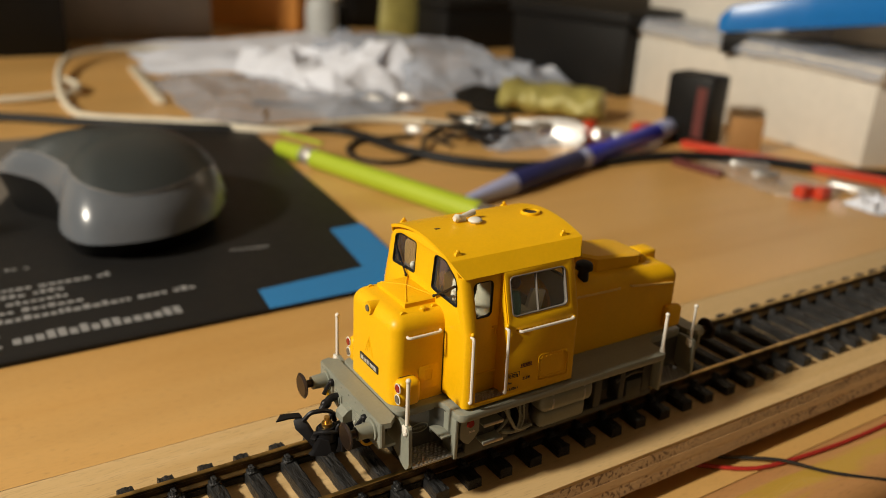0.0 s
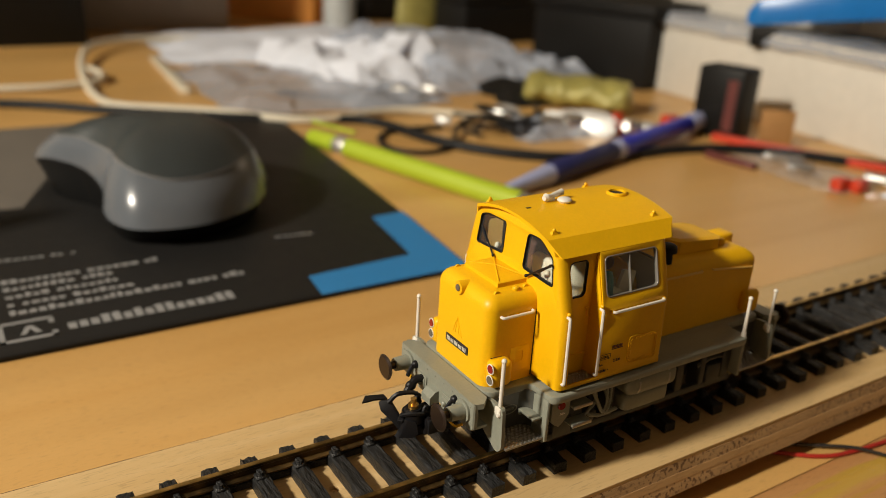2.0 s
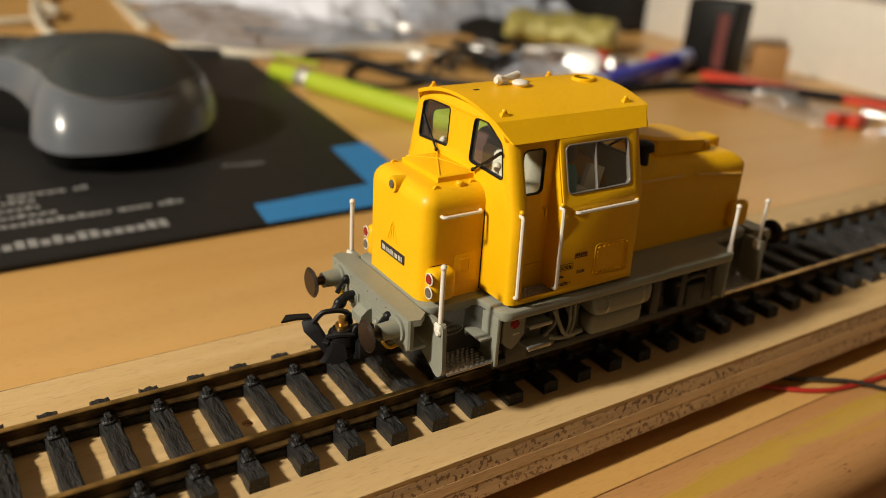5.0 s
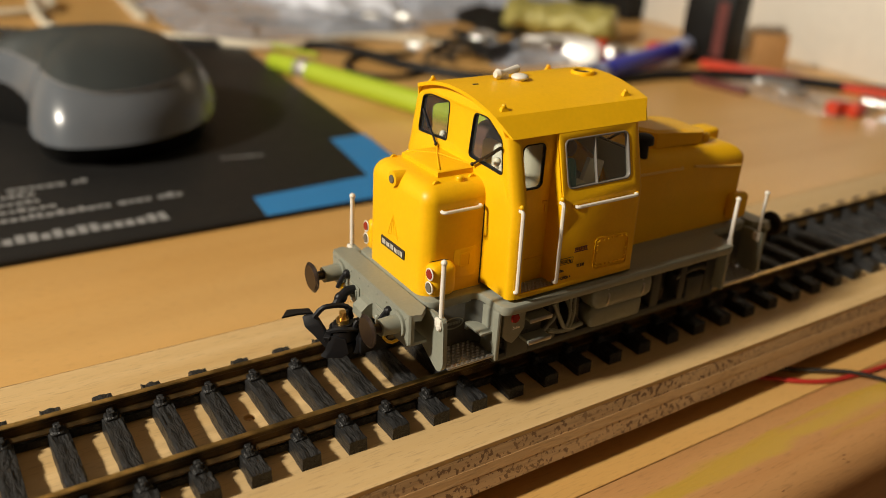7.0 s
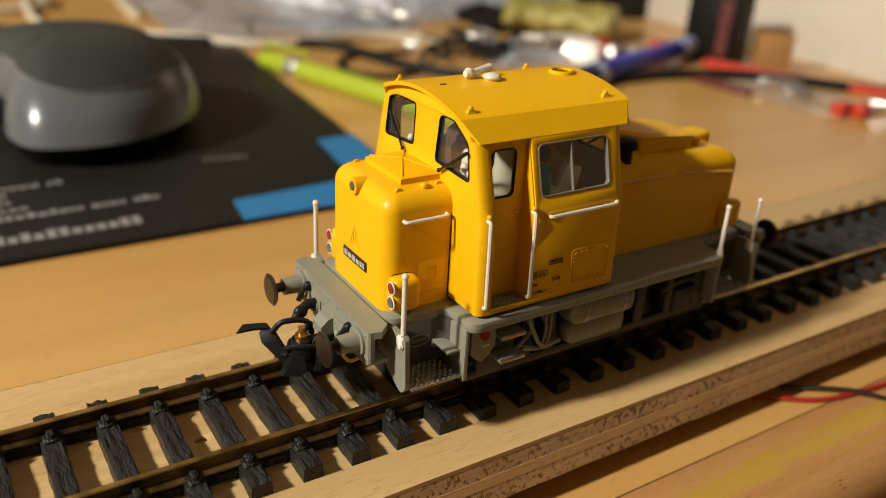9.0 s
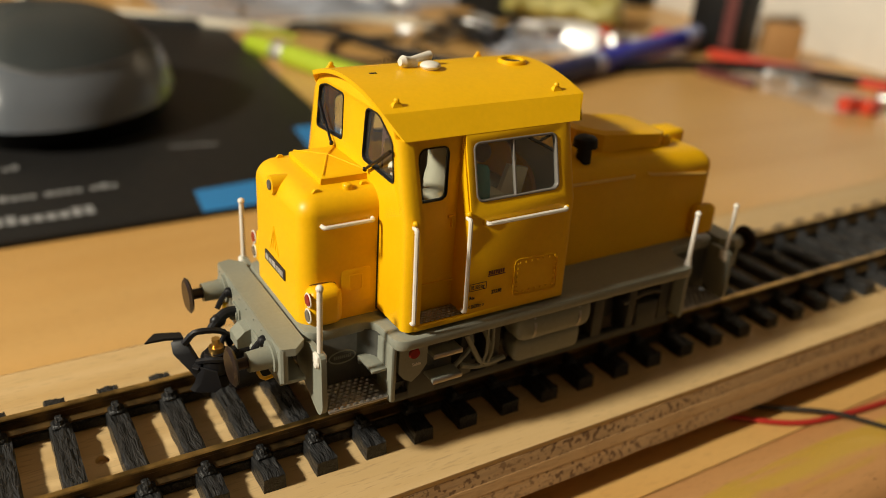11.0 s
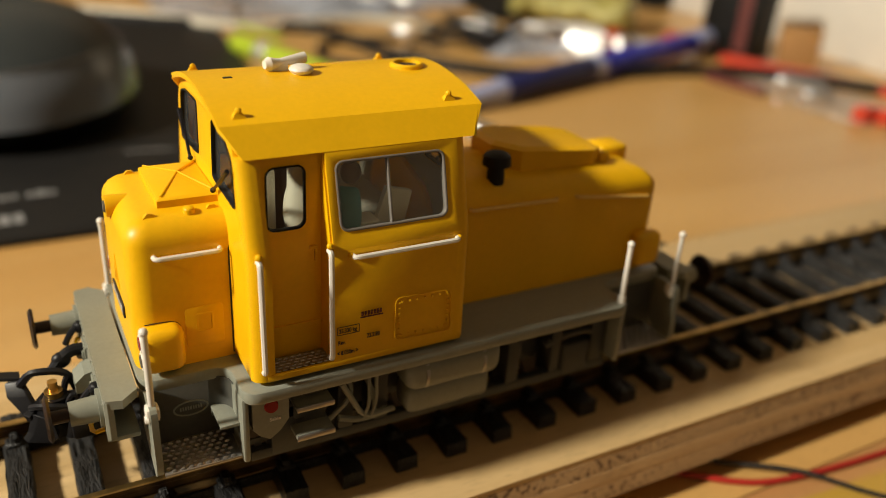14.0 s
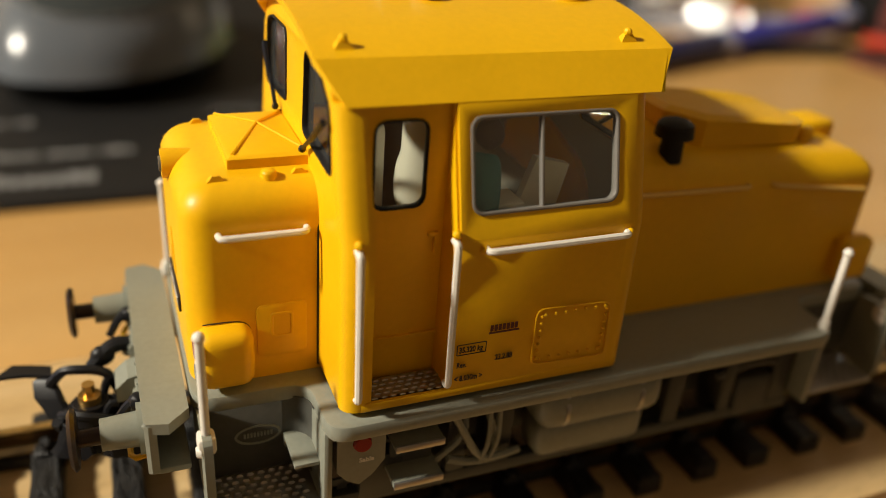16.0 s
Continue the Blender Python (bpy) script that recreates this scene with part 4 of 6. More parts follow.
    for s in (-1, 1):
        bm = bmesh.new()
        ys = sorted((s * 8.4, s * 11.3))
        box(bm, -10.9, -6.4, ys[0], ys[1], 19.9, 25.2, 1.15, 4)
        tb = part("tail_lamp_box", bm, M_YEL, fh, "yellow lamp box")
        bm = bmesh.new()
        tube(bm, [(-6.45, s * 9.2, 20.2), (-6.36, s * 9.2, 23.8), (-6.7, s * 9.2, 24.9), (-7.7, s * 9.2, 25.26), (-10.2, s * 9.2, 25.26)], 0.06, 6, 2)
        part("seam", bm, M_INK, tb, "dark seam line")
        for z, m, nm in ((24.0, M_RED, "red_lamp"), (21.8, M_LENS, "white_lamp")):
            bm = bmesh.new()
            cyl(bm, (-10.8, s * 10.5, z), (-11.15, s * 10.5, z), 0.82, 0.7, 18)
            part(nm, bm, m, tb)
            bm = bmesh.new()
            tube(bm, [(-10.95, s * 10.5 + 0.9 * math.cos(2 * math.pi * k / 16), z + 0.9 * math.sin(2 * math.pi * k / 16)) for k in range(17)], 0.11, 6)
            part("lamp_rim", bm, M_WHITE, tb)
        bm = bmesh.new()
        bar(bm, (-8.6, s * 9.95, 33.0), (-1.9, s * 9.95, 33.0), 0.27, (0, s * 0.85, 0))
        part("grab_rail", bm, M_WHITE, fh, "white grab rail")
        bm = bmesh.new()
        join(bm, plate(rounded(-6.0, -1.9, 21.4, 26.4, 0.5), [], 0.16, frame_axes((0, s * 9.22, 0), (1, 0, 0), (0, 0, 1)), 0.07))
        join(bm, plate(rounded(-4.9, -3.0, 23.2, 25.6, 0.3), [rounded(-4.65, -3.25, 23.45, 25.35, 0.2)], 0.18, frame_axes((0, s * 9.27, 0), (1, 0, 0), (0, 0, 1)), 0.05))
        part("side_panel", bm, M_YEL, fh)
    bm = bmesh.new()
    tube(bm, [(-0.92, -9.22, 19.8), (-0.92, -9.25, 31.6), (-0.92, -9.0, 33.8), (-0.92, -8.2, 35.4), (-0.92, -6.6, 36.3), (-0.92, 0, 36.7)], 0.13, 6, 2)
    part("seam", bm, M_INK, fh, "dark joint against the cab")
    bm = bmesh.new()
    box(bm, -11.5, -11.25, -3.9, 3.7, 23.5, 25.0, 0.05)
    badge = part("maker_badge", bm, M_INK, fh, "black badge with light marks, lettering as bars")
    bm = bmesh.new()
    for k in range(5):
        y = -2.85 + 1.38 * k
        for dy in (-0.45, -0.05, 0.35):
            box(bm, -11.56, -11.48, y + dy - 0.11, y + dy + 0.11, 23.85, 24.65 - 0.12 * (k % 2), 0)
    part("badge_marks", bm, M_WHITE, badge)
    bm = bmesh.new()
    for y0, z0, y1, z1 in ((0, 29.6, 1.6, 25.9), (0, 29.6, -1.6, 25.9), (0, 29.6, 0.55, 26.2), (0, 29.6, -0.55, 26.2), (1.6, 25.9, 0.4, 26.4), (-1.6, 25.9, -0.4, 26.4)):
        tube(bm, [(-11.33, y0, z0), (-11.33, y1, z1)], 0.07, 5)
    part("maker_emblem", bm, M_YEL, fh, "raised spire-shaped emblem")

    # rear hood
    bm = bmesh.new()
    hood(bm, 59.6, 23.0, 9.0, 2.0, 19.4, 31.6, 4.6, 1.3, 0.42)
    rh = part("rear_hood", bm, M_YEL, L, "long yellow rear engine hood")
    bm = bmesh.new()
    base = [(35.0, -2.6), (38.0, -5.6), (49.6, -5.6), (51.6, -4.2), (51.6, 4.2), (49.6, 5.6), (38.0, 5.6), (35.0, 2.6)]
    loft(bm, [[(x, y, 35.4 - 0.03 * (x - 33.5)) for x, y in base], [(x, y, 38.4 - 0.09 * (x - 33.5)) for x, y in base],
              [(41.5 + (x - 41.5) * 0.86, y * 0.86, 38.8 - 0.09 * (x - 33.5)) for x, y in base]])
    part("hatch", bm, M_YEL, rh, "raised yellow rear hatch", smooth=20)
    bm = bmesh.new()
    box(bm, 53.6, 58.6, -2.4, 2.0, 32.6, 35.8, 0.7, 3)
    box(bm, 51.6, 53.2, -4.6, -3.6, 34.0, 36.0, 0.3)
    part("rear_lamp", bm, M_YEL, rh)
    bm = bmesh.new()
    cyl(bm, (33.7, -6.4, 34.6), (33.7, -6.4, 37.2), 1.15, 1.05, 14)
    cyl(bm, (33.7, -6.4, 37.1), (33.7, -6.4, 38.1), 1.85, 1.75, 20)
    ball(bm, (33.7, -6.4, 38.1), 1.75, (1, 1, 0.42), 14)
    part("exhaust_cap", bm, M_RUBBER, rh, "black mushroom exhaust cap")
    for s in (-1, 1):
        bm = bmesh.new()
        bar(bm, (28.9, s * 9.3, 32.6), (41.8, s * 9.3, 32.3), 0.24, (0, s * 0.5, 0))
        bar(bm, (45.0, s * 9.3, 32.2), (57.4, s * 9.3, 30.6), 0.24, (0, s * 0.5, 0))
        part("grab_rail", bm, M_RAILY, rh, "thin pale yellow grab rail")
        bm = bmesh.new()
        box(bm, 55.6, 60.2, *sorted((s * 8.4, s * 10.9)), 20.2, 25.4, 1.1, 4)
        part("tail_lamp_box", bm, M_YEL, rh, "yellow lamp box")

    # cab
    prof = [(16.75, 20.0), (16.45, 34.0), (13.5, 44.1)]
    inner = [(15.65, 20.0), (15.35, 34.0), (12.6, 44.1)]
    arch = [(y, roof_z(y) - 0.5) for y in np.linspace(-11.0, 11.0, 15)]
    full = [(-y, z) for y, z in inner] + [(float(y), float(z)) for y, z in arch] + inner[::-1]
    wr = soften([(-12.1, 43.6), (-12.8, 38.5), (-4.1, 38.9), (-5.0, 45.8), (-8.4, 45.9)], 0.8)
    wl = soften([(10.6, 44.9), (11.9, 38.8), (2.3, 39.4), (1.8, 45.7), (8.2, 45.6)], 0.8)
    cab = thing("cab", (12, 0, 20), "", "")
    cab.parent = L
    cab.matrix_parent_inverse = Matrix.Translation(-PLACE[L])
    bm = plate(full, [wl, wr], 0.7, frame_axes((-0.55, 0, 0), (0, 1, 0), (0, 0, 1)), 0.12)
    part("front_wall", bm, M_YEL, cab)
    rw = [soften([(s * 11.5, 44.0), (s * 12.5, 39.0), (s * 5, 39.0), (s * 5, 45.5)], 0.8) for s in (-1, 1)]
    bm = plate(full, rw, 0.7, frame_axes((24.35, 0, 0), (0, 1, 0), (0, 0, 1)), 0.12)
    part("rear_wall", bm, M_YEL, cab)
    # added grey panel that darkens the rear wall as seen through the windows
    bm = plate(full, rw, 0.2, frame_axes((23.8, 0, 0), (0, 1, 0), (0, 0, 1)), 0.02)
    part("added_lining", bm, M_INSIDE, cab, "grey-green panel added to darken the rear wall")
    for s in (-1, 1):
        # rounded corner posts, front and rear
        for xa, dr in ((-0.9, 1), (24.7, -1)):
            bm = bmesh.new()
            rings = []
            for (py, pz), (iy, _) in zip(prof, inner):
                ring = []
                for k in range(7):
                    a = radians(90 * k / 6)
                    ring.append((xa + dr * 1.4 * (1 - math.cos(a)), s * (iy - 0.05 + (py - iy + 0.05) * math.sin(a)), pz))
                ring += [(xa + dr * 1.9, s * py, pz), (xa + dr * 1.9, s * (py - 0.8), pz), (xa + dr * 0.7, s * (iy - 0.1), pz)]
                rings.append(ring)
            loft(bm, rings)
            part("corner_post", bm, M_YEL, cab)
        ex = (1, 0, 0)
        # lower and upper side panels
        low = plate([(8.1, 0), (23.0, 0), (23.0, 14.0), (8.1, 14.0)], [], 0.6, frame_axes((0, s * 16.45, 20.0), ex, (0, -s * 0.3, 14.0)), 0.05)
        part("side_panel", low, M_YEL, cab)
        up_len = math.hypot(2.9, 10.4) - 0.35
        hole = rounded(9.1, 21.7, 1.9, 9.2, 0.95)
        frame_m = frame_axes((0, s * 16.2, 34.0), ex, (0, -s * 2.9, 10.4))
        upper = plate([(8.1, -0.1), (23.4, -0.1), (23.4, up_len - 0.15), (8.1, up_len - 0.15)], [hole], 0.6, frame_m, 0.06)
        part("window_panel", upper, M_YEL, cab)
        bm = plate(rounded(9.0, 21.8, 1.8, 9.3, 1.0), [rounded(9.33, 21.47, 2.13, 8.97, 0.75)], 0.8, frame_m, 0.15)
        join(bm, plate([(14.9, 2.0), (15.15, 2.0), (15.15, 9.1), (14.9, 9.1)], [], 0.6, frame_m, 0.08))
        part("window_frame", bm, plain_silver, cab, "grey metal sliding window frame")
        bm = plate(rounded(9.35, 21.45, 2.15, 8.95, 0.7), [], 0.12, frame_m)
        pane = part("window_pane", bm, M_GLASS, cab, "clear glazing")
        pane.visible_shadow = False
        # recessed entrance: door, cheeks, tread
        bm = plate([(1.2, 20.2), (8.2, 20.2), (8.2, 43.9), (1.2, 43.9)], [rounded(2.1, 6.2, 35.8, 42.7, 0.9)], 0.5, frame_axes((0, s * 13.0, 0), ex, (0, 0, 1)), 0.05)
        door = part("door", bm, M_YEL, cab, "yellow cab door set back in the entrance")
        bm = plate(rounded(2.0, 6.3, 35.7, 42.8, 1.0), [rounded(2.22, 6.08, 35.92, 42.58, 0.8)], 0.7, frame_axes((0, s * 13.05, 0), ex, (0, 0, 1)), 0.15)
        part("window_gasket", bm, M_RUBBER, door, "black rubber window gasket")
        bm = plate(rounded(2.3, 6.0, 36.0, 42.5, 0.7), [], 0.12, frame_axes((0, s * 13.05, 0), ex, (0, 0, 1)))
        pane = part("window_pane", bm, M_GLASS, door, "clear glazing")
        pane.visible_shadow = False
        bm = bmesh.new()
        box(bm, 6.6, 7.5, *sorted((s * 13.2, s * 13.6)), 33.2, 33.6, 0.08)
        box(bm, 7.1, 7.4, *sorted((s * 13.2, s * 13.6)), 31.8, 33.5, 0.08)
        part("door_handle", bm, M_YEL, door)
        bm = bmesh.new()
        box(bm, 1.4, 8.0, *sorted((s * 13.2, s * 13.55)), 24.2, 24.45, 0)
        part("kick_strip", bm, M_YEL, door)
        bm = bmesh.new()
        for xa in (0.9, 7.9):
            cheek = [(12.8, 20.0), (16.6, 20.0), (16.3, 34.0), (13.4, 44.0)]
            loft(bm, [[(x, s * y, z) for y, z in cheek] for x in (xa, xa + 0.6)])
        part("entrance_cheek", bm, M_YEL, cab)
        bm = bmesh.new()
        box(bm, 1.2, 8.1, *sorted((s * 13.6, s * 16.55)), 19.9, 20.7, 0.1)
        for i in range(8):
            for j in range(5):
                ball(bm, (1.9 + 0.78 * (i + 0.5 * (j % 2)), s * (14.1 + 0.54 * j), 20.7), 0.27, (1.2, 0.55, 0.5), 6)
        part("entrance_tread", bm, M_TREAD, cab, "steel chequer-plate entrance floor")
        bm = bmesh.new()
        box(bm, 0.6, 24.0, *sorted((s * 16.05, s * 16.77)), 19.9, 20.7, 0.1)
        part("sill", bm, M_YEL, cab)
        for x in (0.25, 7.75):
            bm = bmesh.new()
            bar(bm, (x, s * 17.2, 21.3), (x - 0.1, s * 17.0, 34.2), 0.30, (0, s * 0.8, 0))
            part("grab_rail", bm, M_WHITE, cab, "white vertical grab rail")
            bm = bmesh.new()
            ball(bm, (x - 0.1, s * 16.55, 34.8), 0.38, seg=8)
            part("rail_socket", bm, M_YEL, cab)
        bm = bmesh.new()
        bar(bm, (10.2, s * 17.15, 33.3), (22.7, s * 17.15, 33.3), 0.28, (0, s * 0.8, 0))
        part("grab_rail", bm, M_WHITE, cab, "white horizontal grab rail")
        bm = bmesh.new()
        for x in (10.0, 23.0):
            ball(bm, (x, s * 16.6, 33.3), 0.36, seg=8)
        part("rail_socket", bm, M_YEL, cab)
        # riveted cover plate
        bm = plate(soften([(15.5, 21.9), (22.4, 21.6), (22.2, 26.7), (15.5, 27.0)], 0.7), [], 0.25, frame_axes((0, s * 16.73, 0), ex, (0, -s * 0.02, 1)), 0.08)
        cover = part("cover_plate", bm, M_YEL, cab, "riveted cover plate")
        bm = bmesh.new()
        for k in range(7):
            ball(bm, (15.8, s * 16.87, 22.4 + 0.68 * k), 0.16, seg=6)
            ball(bm, (22.0, s * 16.87, 22.3 + 0.68 * k), 0.16, seg=6)
            ball(bm, (16.1 + 0.95 * k, s * 16.87, 26.6), 0.16, seg=6)
            ball(bm, (16.1 + 0.95 * k, s * 16.87, 22.25), 0.16, seg=6)
        part("rivets", bm, M_YEL, cover)
        bm = bmesh.new()
        rim = [Vector((x, s * (16.86 - 0.02 * (z - 21)), z)) for x, z in soften([(15.35, 21.75), (22.55, 21.45), (22.35, 26.85), (15.35, 27.15)], 0.8)]
        tube(bm, rim + rim[:1], 0.1, 6)
        part("raised_edge", bm, M_YEL, cover)
    face = frame_axes
    ink = [("35.320 kg", 8.6, 24.2, 0.74), ("Rev.", 8.5, 22.75, 0.7), ("23.2.88", 11.9, 22.95, 0.74), ("< 8.030m >", 8.4, 21.4, 0.74)]
    for words, x, z, size in ink:
        lettering("printed_words", words, size, face((x, -16.85, z), (1, 0, 0), (0, 0, 1)) @ Matrix.Diagonal((0.72, 1, 1, 1)), M_INK, cab, 0.02)
    bm = plate(rounded(8.4, 11.0, 23.95, 25.0, 0.1), [rounded(8.47, 10.93, 24.02, 24.93, 0.08)], 0.04, face((0, -16.85, 0), (1, 0, 0), (0, 0, 1)))
    part("print_border", bm, M_INK, cab)
    bm = bmesh.new()
    for k in range(7):
        box(bm, 11.2 + 0.36 * k, 11.45 + 0.36 * k, -16.88, -16.81, 25.85, 26.4, 0)
    box(bm, 11.1, 13.8, -16.88, -16.81, 25.6, 25.75, 0)
    part("operator_mark", bm, M_MAROON, cab, "small dark red mark drawn as bars")
    # front window gaskets, panes, wipers
    for loop, s in ((wl, 1), (wr, -1)):
        cy, cz = sum(p[0] for p in loop) / len(loop), sum(p[1] for p in loop) / len(loop)
        big = [(cy + (y - cy) * 1.02, cz + (z - cz) * 1.02) for y, z in loop]
        small = [(cy + (y - cy) * 0.97, cz + (z - cz) * 0.965) for y, z in loop]
        bm = plate(big, [small], 0.9, face((-0.58, 0, 0), (0, 1, 0), (0, 0, 1)), 0.15)
        part("window_gasket", bm, M_RUBBER, cab, "black rubber window gasket")
        bm = plate(loop, [], 0.12, face((-0.55, 0, 0), (0, 1, 0), (0, 0, 1)))
        pane = part("window_pane", bm, M_GLASS, cab, "clear glazing")
        pane.visible_shadow = False
        bm = bmesh.new()
        a, b = ((-1.45, 4.8, 38.3), (-1.4, 9.3, 42.9)) if s > 0 else ((-1.45, -6.0, 38.2), (-1.4, -12.6, 42.6))
        tube(bm, [a, b], 0.19, 6)
        mid = Vector(a).lerp(Vector(b), 0.5)
        tube(bm, [mid + Vector((-0.1, 0, -0.15)), Vector(b) + Vector((-0.1, 0, 0.1))], 0.26, 6)
        ball(bm, a, 0.32, seg=8)
        part("wiper", bm, M_BLACK, cab, "black windscreen wiper")
    for loop, s in zip(rw, (-1, 1)):
        cy, cz = sum(p[0] for p in loop) / len(loop), sum(p[1] for p in loop) / len(loop)
        bm = plate([(cy + (y - cy) * 1.02, cz + (z - cz) * 1.02) for y, z in loop], [[(cy + (y - cy) * 0.95, cz + (z - cz) * 0.94) for y, z in loop]], 0.9, face((24.4, 0, 0), (0, 1, 0), (0, 0, 1)), 0.15)
        part("window_gasket", bm, M_RUBBER, cab, "black rubber window gasket")
        bm = plate(loop, [], 0.12, face((24.4, 0, 0), (0, 1, 0), (0, 0, 1)))
        pane = part("window_pane", bm, M_GLASS, cab, "clear glazing")
        pane.visible_shadow = False
        bm = bmesh.new()
        tube(bm, [(25.1, s * 5.6, 38.2), (25.1, s * 11.6, 42.6)], 0.22, 6)
        ball(bm, (25.1, s * 5.6, 38.2), 0.32, seg=8)
        part("wiper", bm, M_BLACK, cab, "black windscreen wiper")
    # interior
    bm = bmesh.new()
    box(bm, 0.2, 23.3, -13.0, 13.0, 20.0, 21.0, 0)
    part("cab_floor", bm, M_DGREY, cab)
    bm = bmesh.new()
    box(bm, 12.5, 19.5, -8.0, 7.0, 21, 34.6, 0.8, 3)
    part("engine_casing", bm, M_INSIDE, cab, "grey-green casing inside the cab")
    bm = bmesh.new()
    box(bm, 6.2, 10.4, -2.6, 6.5, 21, 41.2, 2.0, 4)
    part("driver_seat", bm, M_SEAT, cab, "dark maroon rounded seat")
    bm = bmesh.new()
    box(bm, 3.2, 5.0, -7.6, -1.4, 30, 40.4, 0.7, 3)
    part("control_desk", bm, M_CREAM, cab, "pale cream control desk")
    bm = bmesh.new()
    for x, y, z in ((2.0, 8.6, 38.5), (0.9, -8.9, 39.2)):
        ball(bm, (x, y, z), 0.62, (1, 1, 1.15), 10)
        cyl(bm, (x, y, 36.0), (x, y, z), 0.3, 0.3, 8)
    part("control_knobs", bm, M_CREAM, cab, "cream control knobs")
    # the cream moulding beside the door: a wide belly and a narrower neck
    bm = bmesh.new()
    rr = []
    for z, r, x in ((31, 1.5, 7.6), (33.2, 1.8, 7.6), (34.8, 2.35, 7.4), (36.4, 2.45, 7.35), (37.8, 2.3, 7.4), (38.9, 2.0, 7.45), (43.4, 1.95, 7.5)):
        rr.append([(x + r * math.cos(2 * math.pi * k / 18), -9.9 + 0.2 * (2.5 - r) + r * 0.82 * math.sin(2 * math.pi * k / 18), z) for k in range(18)])
    loft(bm, rr)
    part("seat_back", bm, M_SEAT_SHADE, cab, "cream seat back")
    # a pale tilted panel and the ledge under the sliding window
    bm = bmesh.new()
    loft(bm, [[(15.6, y, 38.9), (18.6, y, 38.1), (17.6, y, 33.5), (14.2, y, 34.5)] for y in (-13.0, -12.2)])
    part("console", bm, M_CREAM, cab, "pale tilted console panel")
    bm = bmesh.new()
    box(bm, 11.8, 14.4, -14.2, -11.2, 35.0, 35.7, 0.25)
    part("window_ledge", bm, M_CREAM, cab, "pale ledge under the side window")
    bm = bmesh.new()
    tube(bm, [(10.7, -13.3, 30), (10.8, -13.2, 36), (11.0, -12.9, 38.6), (11.2, -12.6, 39.4)], lambda t: 1.75 - 0.75 * t * t, 12, 1)
    tube(bm, [(11.2, -13.3, 38.0), (12.0, -13.0, 36.6), (12.2, -12.4, 35.6)], 0.5, 8, 1)
    body = len(bm.faces)
    ball(bm, (11.5, -12.5, 41.0), 1.2, (1.0, 0.9, 1.1), 12)
    bm.faces.ensure_lookup_table()
    for f in bm.faces[body:]:
        f.material_index = 1
    part("driver_figurine", bm, (M_TEAL, M_SEAT), cab, "small teal plastic driver figurine with a dark top")
    # roof
    bm = bmesh.new()
    ys = [-11.2 + 22.4 * k / 20 for k in range(21)]
    top = [(y, roof_z(y)) for y in ys]
    def roof_ring(x, kx):
        o = [(x + kx * 1.6, -13.75, 44.0)] + [(x, y, z) for y, z in top] + [(x + kx * 1.6, 13.75, 44.0)]
        i = [(x + kx * 1.6, 13.2, 43.95)] + [(x, y * 0.975, z - 0.55) for y, z in top[::-1]] + [(x + kx * 1.6, -13.2, 43.95)]
        return o + i
    loft(bm, [roof_ring(-1.8, 1), roof_ring(-1.4, 0.75), roof_ring(13, 0), roof_ring(27.4, -0.95), roof_ring(27.8, -1.4)])
    roof = part("roof", bm, M_YEL, L, "arched yellow cab roof with angled side fascia", smooth=22)
    for x in (0.6, 24.2):
        for y in (-9.8, 10.4):
            bm = bmesh.new()
            z = roof_z(y) - 0.15
            loft(bm, [[(x - 0.75, y - 0.45, z), (x + 0.75, y - 0.45, z), (x + 0.75, y + 0.45, z), (x - 0.75, y + 0.45, z)],
                      [(x - 0.35, y - 0.22, z + 0.6), (x + 0.35, y - 0.22, z + 0.6), (x + 0.35, y + 0.22, z + 0.6), (x - 0.35, y + 0.22, z + 0.6)]])
            ball(bm, (x, y, z + 0.75), 0.36, seg=8)
            part("lifting_lug", bm, M_YEL, roof)
    bm = bmesh.new()
    ring = []
    for r, z in ((2.05, 48.9), (1.95, 49.65), (1.8, 49.82), (1.5, 49.8), (1.42, 49.3)):
        ring.append([(23.6 + r * 1.05 * math.cos(2 * math.pi * k / 28), -0.3 + r * math.sin(2 * math.pi * k / 28), z - 0.75) for k in range(28)])
    loft(bm, ring, True, False)
    part("vent_ring", bm, M_YEL, roof, "round roof vent")
    bm = bmesh.new()
    cyl(bm, (23.6, -0.3, 48.45), (23.6, -0.3, 48.68), 1.44, None, 24)
    part("vent_opening", bm, M_INK, roof, "dark vent opening")
    bm = bmesh.new()
    cyl(bm, (8.2, 1.3, 49.5), (11.6, 2.1, 49.75), 0.42, 0.66, 14)
    cyl(bm, (7.5, 1.15, 49.45), (8.3, 1.3, 49.5), 0.62, 0.5, 14)
    cyl(bm, (6.6, 0.95, 49.4), (7.2, 1.1, 49.42), 0.5, 0.85, 16)
    cyl(bm, (7.1, 1.05, 49.42), (7.6, 1.15, 49.45), 0.7, 0.7, 16)
    box(bm, 7.6, 9.4, 1.0, 1.9, 48.4, 49.4, 0.2)
    part("horn", bm, M_WHITE, roof, "white twin air horn")
    bm = bmesh.new()
    cyl(bm, (10.4, -0.5, 48.4), (10.4, -0.5, 48.95), 1.0, 1.1, 20)
    ball(bm, (10.4, -0.5, 49.05), 1.4, (1, 1, 0.42), 20)
    part("beacon", bm, M_WHITE, roof, "white round roof fitting")
    bm = bmesh.new()
    box(bm, 1.6, 2.6, -0.75, -0.25, 48.4, 48.68, 0.05)
    part("roof_slot", bm, M_INK, roof)
    FARSIDE[0] = 1.0
    return L


